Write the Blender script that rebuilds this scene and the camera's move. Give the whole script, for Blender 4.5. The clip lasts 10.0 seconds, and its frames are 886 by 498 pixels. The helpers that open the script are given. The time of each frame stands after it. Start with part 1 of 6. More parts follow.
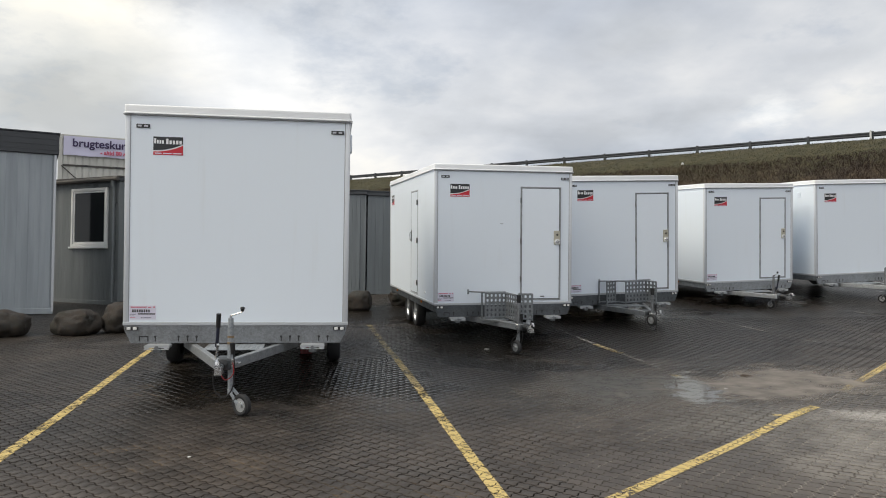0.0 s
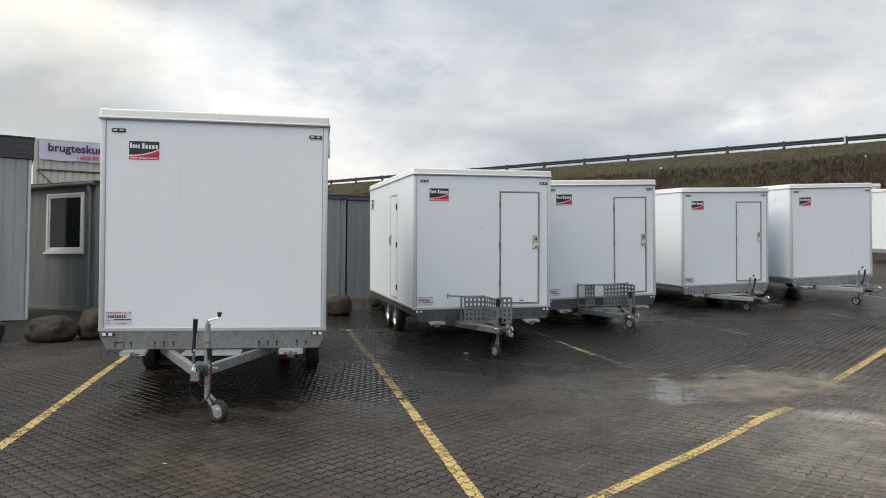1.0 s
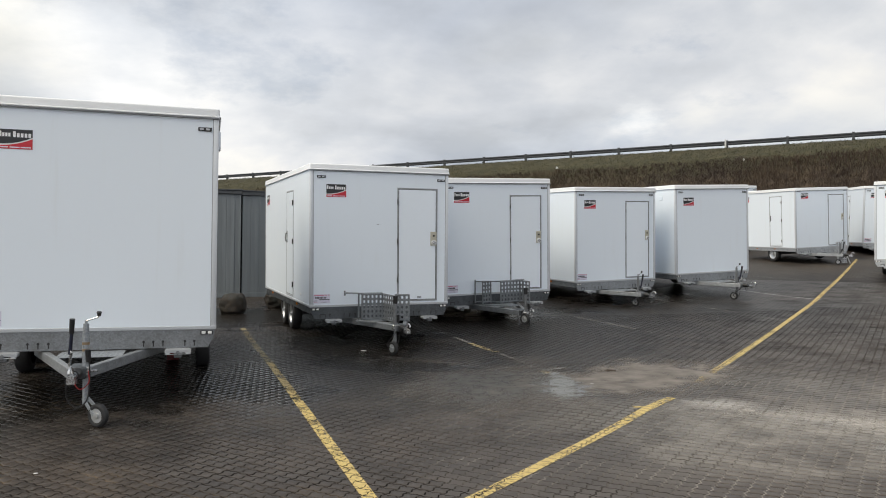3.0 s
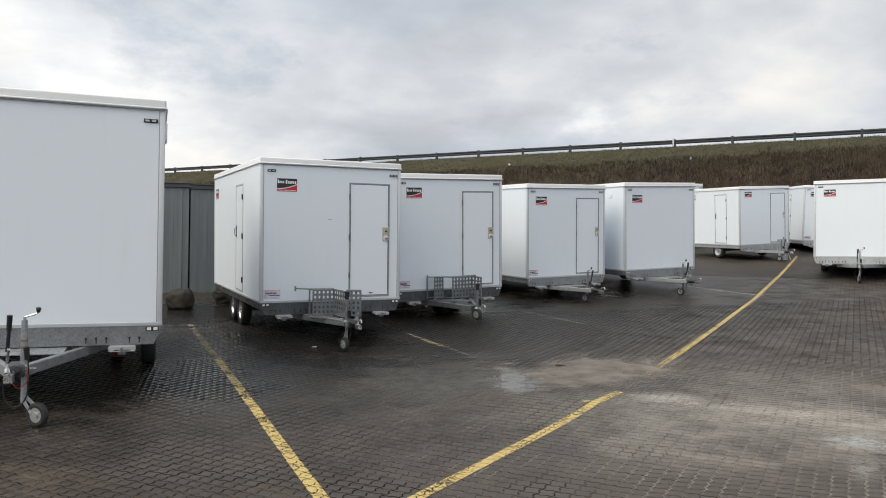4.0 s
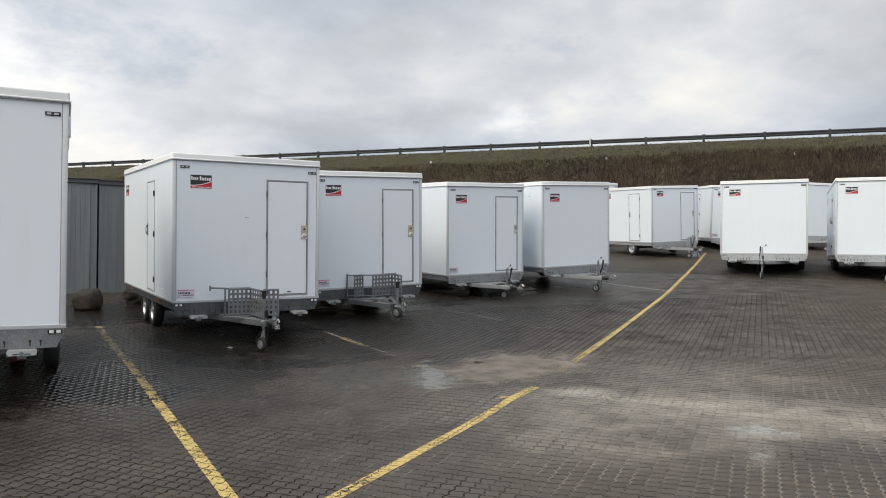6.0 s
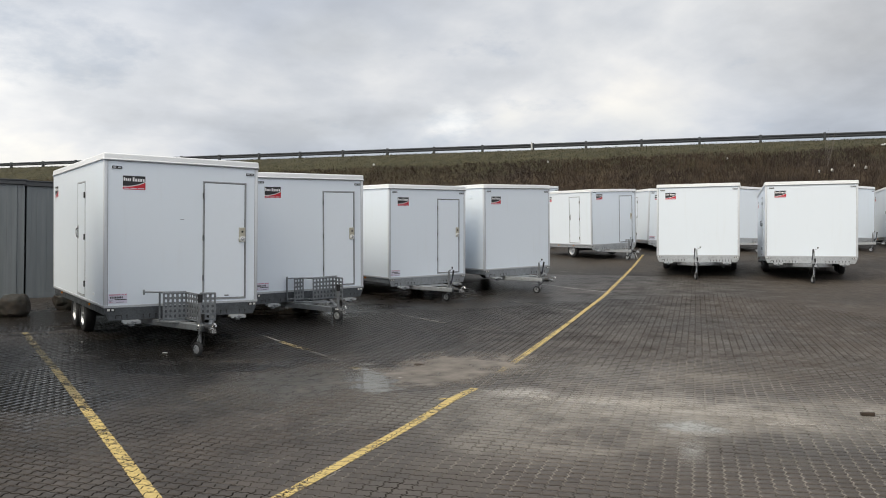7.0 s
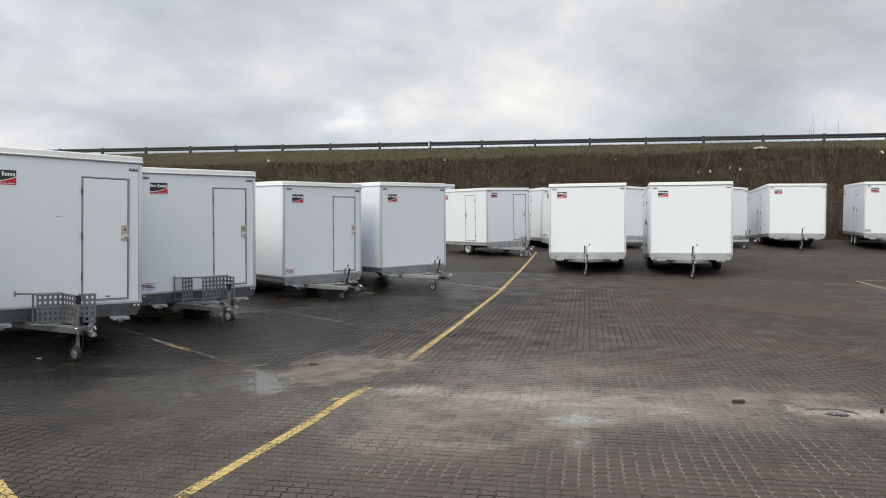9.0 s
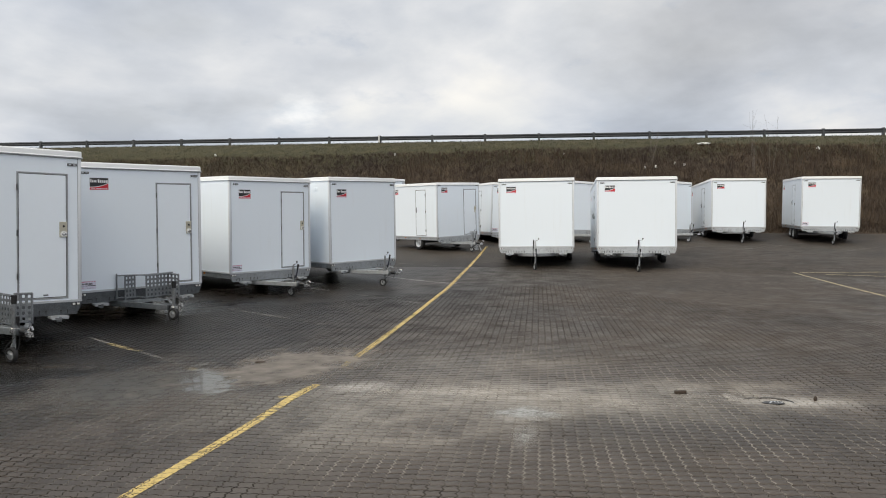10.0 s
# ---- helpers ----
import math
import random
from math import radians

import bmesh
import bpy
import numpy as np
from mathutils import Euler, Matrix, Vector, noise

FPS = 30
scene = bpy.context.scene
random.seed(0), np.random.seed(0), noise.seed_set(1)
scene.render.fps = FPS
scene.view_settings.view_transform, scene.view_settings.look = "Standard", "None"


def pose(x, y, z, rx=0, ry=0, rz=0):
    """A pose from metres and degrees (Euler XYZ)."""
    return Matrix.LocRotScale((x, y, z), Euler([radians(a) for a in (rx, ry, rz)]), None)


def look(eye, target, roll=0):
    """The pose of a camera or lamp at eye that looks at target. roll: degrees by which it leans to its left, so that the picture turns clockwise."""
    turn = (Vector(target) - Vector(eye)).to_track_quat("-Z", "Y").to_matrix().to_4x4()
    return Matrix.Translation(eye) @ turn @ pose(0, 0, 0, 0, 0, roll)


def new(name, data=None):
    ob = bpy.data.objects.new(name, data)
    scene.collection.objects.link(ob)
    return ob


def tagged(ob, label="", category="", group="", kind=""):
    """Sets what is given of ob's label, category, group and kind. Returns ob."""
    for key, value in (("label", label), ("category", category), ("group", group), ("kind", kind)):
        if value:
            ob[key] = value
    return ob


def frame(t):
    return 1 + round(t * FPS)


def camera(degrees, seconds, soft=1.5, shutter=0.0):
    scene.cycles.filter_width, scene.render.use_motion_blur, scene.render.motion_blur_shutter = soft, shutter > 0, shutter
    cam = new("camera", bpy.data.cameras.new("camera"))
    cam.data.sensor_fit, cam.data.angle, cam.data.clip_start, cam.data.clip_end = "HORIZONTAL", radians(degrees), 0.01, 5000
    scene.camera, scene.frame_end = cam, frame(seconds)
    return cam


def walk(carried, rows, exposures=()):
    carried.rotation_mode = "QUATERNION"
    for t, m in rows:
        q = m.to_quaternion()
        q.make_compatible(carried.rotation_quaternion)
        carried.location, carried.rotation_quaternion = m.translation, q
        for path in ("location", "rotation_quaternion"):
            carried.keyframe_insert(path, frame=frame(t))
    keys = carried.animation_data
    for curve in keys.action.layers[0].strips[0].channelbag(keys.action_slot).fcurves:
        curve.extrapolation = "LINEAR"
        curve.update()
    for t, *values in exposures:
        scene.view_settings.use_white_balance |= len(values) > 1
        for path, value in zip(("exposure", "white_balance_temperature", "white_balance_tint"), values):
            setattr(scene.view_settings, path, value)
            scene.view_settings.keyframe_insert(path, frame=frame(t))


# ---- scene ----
import functools

cam = camera(60.95, 10.0, soft=1.0)
# seconds, x, y, z, yaw, pitch, roll
PATH = [
    (0.0, 0.000, 0.000, 1.650, -0.00, 1.50, -0.60),
    (0.5, 0.009, -0.002, 1.656, -0.27, 1.59, -0.60),
    (1.0, 0.031, -0.017, 1.648, -1.43, 1.85, -0.38),
    (1.5, 0.054, -0.017, 1.652, -3.20, 1.90, -0.18),
    (2.0, 0.073, -0.018, 1.656, -4.68, 1.84, -0.09),
    (2.5, 0.082, -0.002, 1.642, -6.80, 1.82, -0.19),
    (4.0, 0.100, 0.024, 1.643, -12.55, 1.37, -0.41),
    (4.5, 0.098, 0.025, 1.649, -13.94, 1.38, -0.48),
    (5.0, 0.106, 0.030, 1.654, -14.99, 1.22, -0.39),
    (5.5, 0.119, 0.019, 1.657, -16.50, 1.13, -0.31),
    (7.0, 0.192, -0.006, 1.644, -22.70, 1.43, 0.07),
    (7.5, 0.202, -0.009, 1.657, -24.66, 1.41, 0.09),
    (8.0, 0.210, -0.021, 1.652, -26.65, 1.42, 0.23),
    (8.5, 0.230, -0.017, 1.653, -28.59, 1.27, 0.30),
    (9.0, 0.242, -0.017, 1.653, -30.43, 1.21, 0.38),
    (9.5, 0.256, -0.044, 1.660, -32.58, 0.85, 0.60),
    (10.0, 0.276, -0.042, 1.665, -34.11, 0.76, 0.78),
]
walk(cam, [(t, pose(x, y, z, 90 + pitch, roll, yaw)) for t, x, y, z, yaw, pitch, roll in PATH])


# ---- world and light ----
SUN_AZ, SUN_EL = 201.0, 48.0      # degrees: direction the light comes from, anticlockwise from +x
world = bpy.data.worlds.new("overcast_sky")
scene.world = world
world.use_nodes = True
wn, wl = world.node_tree.nodes, world.node_tree.links
wn.clear()


def wnode(kind, **values):
    n = wn.new(kind)
    for key, value in values.items():
        n.inputs[key].default_value = value
    return n


w_out = wn.new("ShaderNodeOutputWorld")
w_bg = wnode("ShaderNodeBackground", Strength=0.10)
w_sky = wn.new("ShaderNodeTexSky")
w_sky.sky_type = "NISHITA"
w_sky.sun_disc = False
w_sky.sun_elevation = radians(SUN_EL)
w_sky.sun_rotation = radians(90 - SUN_AZ)
w_co = wn.new("ShaderNodeTexCoord")
# cloud deck: the view direction laid onto a flat layer overhead
w_sep = wn.new("ShaderNodeSeparateXYZ")
wl.new(w_co.outputs["Generated"], w_sep.inputs[0])
w_add = wn.new("ShaderNodeMath"); w_add.operation = "MAXIMUM"; w_add.inputs[1].default_value = 0.0
wl.new(w_sep.outputs["Z"], w_add.inputs[0])
w_lift = wn.new("ShaderNodeMath"); w_lift.operation = "ADD"; w_lift.inputs[1].default_value = 0.30
wl.new(w_add.outputs[0], w_lift.inputs[0])
w_div = wn.new("ShaderNodeVectorMath"); w_div.operation = "DIVIDE"
w_cmb = wn.new("ShaderNodeCombineXYZ")
for k in range(3):
    wl.new(w_lift.outputs[0], w_cmb.inputs[k])
wl.new(w_co.outputs["Generated"], w_div.inputs[0])
wl.new(w_cmb.outputs[0], w_div.inputs[1])
w_map = wn.new("ShaderNodeMapping")
w_map.inputs["Location"].default_value = (3.1, 1.7, 0.4)
wl.new(w_div.outputs[0], w_map.inputs[0])
w_n1 = wnode("ShaderNodeTexNoise", Scale=1.9, Detail=10.0, Roughness=0.52, Distortion=0.1)
w_n2 = wnode("ShaderNodeTexNoise", Scale=0.9, Detail=4.0, Roughness=0.5)
wl.new(w_map.outputs[0], w_n1.inputs["Vector"])
wl.new(w_map.outputs[0], w_n2.inputs["Vector"])
w_r1 = wn.new("ShaderNodeValToRGB")      # thick grey to bright thin cloud
for pos, col in ((0.34, (5.3, 5.6, 6.1, 1)), (0.46, (6.4, 6.73, 7.3, 1)), (0.57, (7.8, 7.98, 8.33, 1)), (0.68, (9.4, 9.3, 9.05, 1))):
    e = w_r1.color_ramp.elements.new(pos)
    e.color = col
w_r1.color_ramp.elements.remove(w_r1.color_ramp.elements[0])
w_r1.color_ramp.elements.remove(w_r1.color_ramp.elements[-1])
wl.new(w_n1.outputs["Fac"], w_r1.inputs[0])
w_r2 = wn.new("ShaderNodeValToRGB")
w_r2.color_ramp.elements[0].position, w_r2.color_ramp.elements[0].color = 0.34, (0.74, 0.77, 0.82, 1)
w_r2.color_ramp.elements[1].position, w_r2.color_ramp.elements[1].color = 0.66, (1.16, 1.13, 1.07, 1)
wl.new(w_n2.outputs["Fac"], w_r2.inputs[0])
w_mul0 = wn.new("ShaderNodeMixRGB"); w_mul0.blend_type = "MULTIPLY"; w_mul0.inputs[0].default_value = 1.0
wl.new(w_r1.outputs[0], w_mul0.inputs[1]); wl.new(w_r2.outputs[0], w_mul0.inputs[2])
# the deck is brighter and warmer towards the hidden sun
w_dot = wn.new("ShaderNodeVectorMath"); w_dot.operation = "DOT_PRODUCT"
w_dot.inputs[1].default_value = (math.cos(radians(SUN_AZ)) * math.cos(radians(SUN_EL)), math.sin(radians(SUN_AZ)) * math.cos(radians(SUN_EL)), math.sin(radians(SUN_EL)))
wl.new(w_co.outputs["Generated"], w_dot.inputs[0])
w_glow = wn.new("ShaderNodeMapRange")
for key, value in (("From Min", -0.15), ("From Max", 0.85), ("To Min", 0.0), ("To Max", 1.0)):
    w_glow.inputs[key].default_value = value
wl.new(w_dot.outputs["Value"], w_glow.inputs["Value"])
w_mul = wn.new("ShaderNodeMixRGB"); w_mul.blend_type = "MULTIPLY"
wl.new(w_glow.outputs[0], w_mul.inputs[0])
wl.new(w_mul0.outputs[0], w_mul.inputs[1]); w_mul.inputs[2].default_value = (1.58, 1.60, 1.62, 1)


def sky_lobe(az, el, wide, tall, ragged, low, high):
    """low to high inside a ragged patch of cloud round one direction; wide and tall in degrees."""
    a, e = radians(az), radians(el)
    side = wn.new("ShaderNodeVectorMath"); side.operation = "SUBTRACT"
    wl.new(w_co.outputs["Generated"], side.inputs[0])
    side.inputs[1].default_value = (math.cos(a) * math.cos(e), math.sin(a) * math.cos(e), math.sin(e))
    fit = wn.new("ShaderNodeVectorMath"); fit.operation = "DIVIDE"
    wl.new(side.outputs[0], fit.inputs[0])
    fit.inputs[1].default_value = (radians(wide), radians(wide), radians(tall))
    far = wn.new("ShaderNodeVectorMath"); far.operation = "LENGTH"
    wl.new(fit.outputs[0], far.inputs[0])
    rag = wnode("ShaderNodeTexNoise", Scale=26.0 / max(wide, 2.0), Detail=7.0, Roughness=0.6)
    wl.new(w_map.outputs[0], rag.inputs["Vector"])
    off = wn.new("ShaderNodeMath"); off.operation = "MULTIPLY_ADD"
    wl.new(rag.outputs["Fac"], off.inputs[0])
    off.inputs[1].default_value = ragged
    wl.new(far.outputs["Value"], off.inputs[2])
    out = wn.new("ShaderNodeMapRange"); out.interpolation_type = "SMOOTHSTEP"
    for key, value in (("From Min", 1.35 + ragged * 0.5), ("From Max", 0.25 + ragged * 0.5), ("To Min", low), ("To Max", high)):
        out.inputs[key].default_value = value
    wl.new(off.outputs[0], out.inputs["Value"])
    return out.outputs[0]


# clouds with a shape of their own: grey banks, bright puffs and the pale glow low in the west
w_now = w_mul.outputs[0]
for az, el, wide, tall, ragged, gain in ((111, 20.5, 7.0, 3.2, 1.3, (0.62, 0.63, 0.65)), (34, 17, 12, 5.0, 1.6, (0.80, 0.80, 0.81)), (60, 7.5, 30, 4.5, 0.9, (0.86, 0.895, 0.945)),
                                         (66.6, 11.2, 1.9, 1.3, 1.3, (1.24, 1.22, 1.18)), (76, 17.0, 5.0, 2.2, 1.4, (1.12, 1.10, 1.06)), (118, 13, 10, 8, 0.9, (0.88, 0.86, 0.80))):
    w_lobe = wn.new("ShaderNodeMixRGB"); w_lobe.blend_type = "MULTIPLY"
    wl.new(sky_lobe(az, el, wide, tall, ragged, 0.0, 1.0), w_lobe.inputs[0])
    wl.new(w_now, w_lobe.inputs[1])
    w_lobe.inputs[2].default_value = (*gain, 1.0)
    w_now = w_lobe.outputs[0]
# a few thin gaps let the blue through
w_n3 = wnode("ShaderNodeTexNoise", Scale=4.2, Detail=8.0, Roughness=0.62)
wl.new(w_map.outputs[0], w_n3.inputs["Vector"])
w_thin = wn.new("ShaderNodeMath"); w_thin.operation = "ADD"
wl.new(w_n3.outputs["Fac"], w_thin.inputs[0])
wl.new(sky_lobe(97, 15.5, 9.0, 4.5, 1.0, -0.04, 0.09), w_thin.inputs[1])
w_gap = wn.new("ShaderNodeMapRange")
w_gap.inputs["From Min"].default_value, w_gap.inputs["From Max"].default_value = 0.55, 0.72
w_gap.inputs["To Max"].default_value = 0.26
wl.new(w_thin.outputs[0], w_gap.inputs[0])
w_mix = wn.new("ShaderNodeMixRGB")
wl.new(w_gap.outputs[0], w_mix.inputs[0]); wl.new(w_now, w_mix.inputs[1]); wl.new(w_sky.outputs[0], w_mix.inputs[2])
wl.new(w_mix.outputs[0], w_bg.inputs["Color"])
wl.new(w_bg.outputs[0], w_out.inputs[0])

sun = new("sun", bpy.data.lights.new("sun", "SUN"))
sun.data.energy, sun.data.angle, sun.data.color = 2.32, radians(38), (1.0, 0.895, 0.69)
sun.matrix_world = look((math.cos(radians(SUN_AZ)) * 60, math.sin(radians(SUN_AZ)) * 60, math.tan(radians(SUN_EL)) * 60), (0, 0, 0))


# ---- materials ----
class Nodes:
    """Small wrapper that builds a principled material node by node."""

    def __init__(self, name):
        self.mat = bpy.data.materials.new(name)
        self.mat.use_nodes = True
        self.n, self.l = self.mat.node_tree.nodes, self.mat.node_tree.links
        self.b = self.n["Principled BSDF"]
        self.pos = self.n.new("ShaderNodeNewGeometry").outputs["Position"]
        self.obj = self.n.new("ShaderNodeTexCoord").outputs["Object"]

    def put(self, key, value):
        if hasattr(value, "is_linked"):
            self.l.new(value, self.b.inputs[key])
        else:
            self.b.inputs[key].default_value = value
        return self

    def feed(self, socket, value):
        if hasattr(value, "is_linked"):
            self.l.new(value, socket)
        else:
            socket.default_value = value

    def noise(self, scale, detail=4.0, rough=0.55, at=None, distort=0.0, stretch=None):
        t = self.n.new("ShaderNodeTexNoise")
        t.inputs["Scale"].default_value, t.inputs["Detail"].default_value = scale, detail
        t.inputs["Roughness"].default_value, t.inputs["Distortion"].default_value = rough, distort
        src = at if at is not None else self.pos
        if stretch:
            m = self.n.new("ShaderNodeMapping")
            m.inputs["Scale"].default_value = stretch
            self.l.new(src, m.inputs[0])
            src = m.outputs[0]
        self.l.new(src, t.inputs["Vector"])
        return t.outputs["Fac"]

    def voronoi(self, scale, at=None, out="Color"):
        t = self.n.new("ShaderNodeTexVoronoi")
        t.inputs["Scale"].default_value = scale
        self.l.new(at if at is not None else self.pos, t.inputs["Vector"])
        return t.outputs[out]

    def range(self, v, a, b, c=0.0, d=1.0):
        t = self.n.new("ShaderNodeMapRange")
        t.interpolation_type = "SMOOTHSTEP"
        for key, value in (("From Min", a), ("From Max", b), ("To Min", c), ("To Max", d)):
            t.inputs[key].default_value = value
        self.l.new(v, t.inputs["Value"])
        return t.outputs["Result"]

    def math(self, op, a, b=0.0):
        t = self.n.new("ShaderNodeMath")
        t.operation = op
        self.feed(t.inputs[0], a)
        self.feed(t.inputs[1], b)
        return t.outputs[0]

    def mix(self, fac, a, b, blend="MIX"):
        t = self.n.new("ShaderNodeMixRGB")
        t.blend_type = blend
        for socket, value in zip(t.inputs, (fac, a, b)):
            if isinstance(value, tuple) and len(value) == 3:
                value = (*value, 1.0)
            self.feed(socket, value)
        return t.outputs[0]

    def bump(self, height, strength=0.3, distance=0.01):
        t = self.n.new("ShaderNodeBump")
        t.inputs["Strength"].default_value, t.inputs["Distance"].default_value = strength, distance
        self.l.new(height, t.inputs["Height"])
        self.l.new(t.outputs[0], self.b.inputs["Normal"])
        return self

    def random(self):
        return self.n.new("ShaderNodeObjectInfo").outputs["Random"]

    def island(self):
        return self.n.new("ShaderNodeNewGeometry").outputs["Random Per Island"]


def simple(name, color, rough, metal=0.0, vary=0.12, scale=14.0, bump=0.0):
    """A surface of one tone with mottling at two sizes."""
    m = Nodes(name)
    big, small = m.noise(scale * 0.15, 3), m.noise(scale * 4, 5)
    tone = m.math("ADD", m.math("MULTIPLY", big, vary), m.math("MULTIPLY", small, vary * 0.6))
    tone = m.math("ADD", tone, 1.0 - vary * 0.8)
    m.put("Base Color", m.mix(1.0, color, tone, "MULTIPLY"))
    m.put("Metallic", metal)
    m.put("Roughness", m.range(small, 0.3, 0.7, max(0.02, rough - 0.07), rough + 0.08))
    if bump:
        m.bump(small, bump, 0.004)
    return m.mat


def make_white_panel():
    m = Nodes("white_laminate")
    big, fine = m.noise(0.9, 3), m.noise(60, 4)
    streak = m.noise(9, 4, at=m.obj, stretch=(1, 1, 0.06))
    dirt = m.math("MULTIPLY", m.range(streak, 0.52, 0.80), m.range(big, 0.35, 0.7))
    base = m.mix(m.math("MULTIPLY", dirt, 0.22), (0.765, 0.822, 0.885), (0.60, 0.58, 0.54))
    m.put("Base Color", m.mix(m.math("MULTIPLY", fine, 0.05), base, (0.67, 0.71, 0.75)))
    m.put("Roughness", m.range(big, 0.3, 0.7, 0.30, 0.42))
    return m.bump(m.noise(1.6, 2), 0.05, 0.01).mat


def make_galvanised(name="galvanised_steel", low=(0.19, 0.20, 0.21), high=(0.275, 0.285, 0.30), stain=(0.16, 0.16, 0.16)):
    m = Nodes(name)
    sp, cloud = m.voronoi(85), m.noise(9, 6)
    spangle = m.n.new("ShaderNodeSeparateColor")
    m.l.new(sp, spangle.inputs[0])
    tone = m.mix(spangle.outputs[0], low, high)
    tone = m.mix(m.range(cloud, 0.45, 0.75, 0, 0.6), tone, stain)
    m.put("Base Color", tone).put("Metallic", 0.6)
    m.put("Roughness", m.range(cloud, 0.3, 0.7, 0.42, 0.62))
    return m.bump(cloud, 0.08, 0.004).mat


def make_cladding(name="grey_painted_cladding", low=(0.20, 0.22, 0.235), high=(0.275, 0.295, 0.31)):
    m = Nodes(name)
    big = m.noise(0.5, 3)
    streak = m.noise(5, 5, stretch=(1, 1, 0.08))
    tone = m.mix(m.range(streak, 0.35, 0.7), low, high)
    m.put("Base Color", m.mix(m.math("MULTIPLY", big, 0.3), tone, low))
    m.put("Roughness", m.range(big, 0.3, 0.7, 0.42, 0.58))
    return m.bump(m.noise(40, 3), 0.05, 0.003).mat


def make_glass():
    m = Nodes("window_glass")
    m.put("Base Color", (0.012, 0.014, 0.016, 1)).put("Roughness", m.range(m.noise(3, 2), 0.3, 0.7, 0.05, 0.10))
    m.put("Specular IOR Level", 0.16)
    return m.mat


WHITE = make_white_panel()
ROOF_WHITE = simple("white_roof_moulding", (0.78, 0.79, 0.80), 0.38, 0.0, 0.06)
CORNER_TRIM = simple("pale_aluminium_corner", (0.60, 0.62, 0.65), 0.42, 0.12, 0.08)
DOOR_WHITE = simple("white_door_sheet", (0.785, 0.838, 0.898), 0.36, 0.0, 0.05, 3.0)
ALU = simple("aluminium_trim", (0.47, 0.485, 0.51), 0.48, 0.25, 0.10)
DOOR_TRIM = simple("grey_door_trim", (0.29, 0.30, 0.315), 0.5, 0.2, 0.1)
GALV = make_galvanised()
BEAM_GALV = make_galvanised("grey_galvanised_steel", (0.25, 0.265, 0.28), (0.33, 0.345, 0.36), (0.22, 0.225, 0.23))
LIGHT_GALV = make_galvanised("light_galvanised_steel", (0.36, 0.375, 0.39), (0.52, 0.535, 0.55), (0.30, 0.31, 0.32))
# much darker grey than the other galvanised steels, for two front beams and the couplings
DARK_GALV = make_galvanised("dark_galvanised_steel", (0.085, 0.092, 0.10), (0.12, 0.13, 0.14), (0.075, 0.078, 0.08))
# stowed steps' steel, its colour darkened for the shade at the trailer fronts
RACK_GALV = make_galvanised("shaded_galvanised_steel", (0.19, 0.205, 0.22), (0.28, 0.295, 0.31), (0.16, 0.17, 0.18))
STEP_GALV = make_galvanised("bright_galvanised_steel", (0.30, 0.325, 0.35), (0.42, 0.445, 0.47), (0.26, 0.275, 0.29))
CHASSIS_DARK = simple("dark_underframe", (0.06, 0.062, 0.065), 0.6, 0.2, 0.3)
RUBBER = simple("tyre_rubber", (0.020, 0.020, 0.021), 0.72, 0.0, 0.3, bump=0.1)
BLACK = simple("black_plastic", (0.016, 0.016, 0.017), 0.42, 0.0, 0.2)
BRIGHT_GALV = simple("new_galvanised_steel", (0.46, 0.475, 0.49), 0.42, 0.45, 0.2)
STEEL = simple("bright_steel", (0.62, 0.62, 0.62), 0.26, 0.95, 0.15)
SILVER_RIM = simple("silver_wheel_rim", (0.55, 0.56, 0.57), 0.34, 0.8, 0.15)
CREAM_PLATE = simple("brushed_lock_plate", (0.52, 0.49, 0.40), 0.35, 0.6, 0.1)
LENS_CLEAR = simple("clear_lamp_lens", (0.75, 0.75, 0.73), 0.15, 0.0, 0.05)
LENS_AMBER = simple("amber_lamp_lens", (0.6, 0.20, 0.02), 0.2, 0.0, 0.1)
STICK_BLACK = simple("black_vinyl", (0.022, 0.023, 0.026), 0.35, 0.0, 0.1)
STICK_RED = simple("red_vinyl", (0.52, 0.02, 0.035), 0.35, 0.0, 0.1)
STICK_WHITE = simple("white_vinyl", (0.78, 0.78, 0.79), 0.35, 0.0, 0.05)
BLUE_BLACK = simple("dark_blue_enamel", (0.015, 0.018, 0.035), 0.4, 0.0, 0.2)
TAN_TAPE = simple("tan_tape", (0.26, 0.18, 0.10), 0.6, 0.0, 0.2)
LABEL_PAPER = simple("pale_lilac_paper", (0.66, 0.64, 0.74), 0.45, 0.0, 0.06)
STICK_GREY = simple("grey_print", (0.10, 0.095, 0.14), 0.5, 0.0, 0.1)
STICK_PINK = simple("red_print", (0.55, 0.10, 0.16), 0.5, 0.0, 0.1)
CABLE_RED = simple("red_cable", (0.35, 0.02, 0.02), 0.4, 0.0, 0.1)
CLAD = make_cladding(low=(0.235, 0.26, 0.278), high=(0.31, 0.335, 0.355))
MID_CLAD = make_cladding("mid_grey_painted_cladding", (0.112, 0.126, 0.134), (0.158, 0.173, 0.183))
DARK_CLAD = make_cladding("dark_grey_painted_cladding", (0.115, 0.128, 0.130), (0.165, 0.178, 0.180))
STAINED_STEEL = simple("stained_dark_steel", (0.075, 0.068, 0.062), 0.7, 0.2, 0.4)
FASCIA = simple("dark_fascia_board", (0.040, 0.043, 0.048), 0.5, 0.0, 0.25, 3.0)
WINDOW_WHITE = simple("white_window_frame", (0.74, 0.74, 0.73), 0.45, 0.0, 0.15)
GLASS = make_glass()
CONTAINER = simple("weathered_white_container", (0.50, 0.49, 0.45), 0.55, 0.0, 0.25, 4.0)
BANNER = simple("white_banner_cloth", (0.58, 0.56, 0.70), 0.6, 0.0, 0.06)
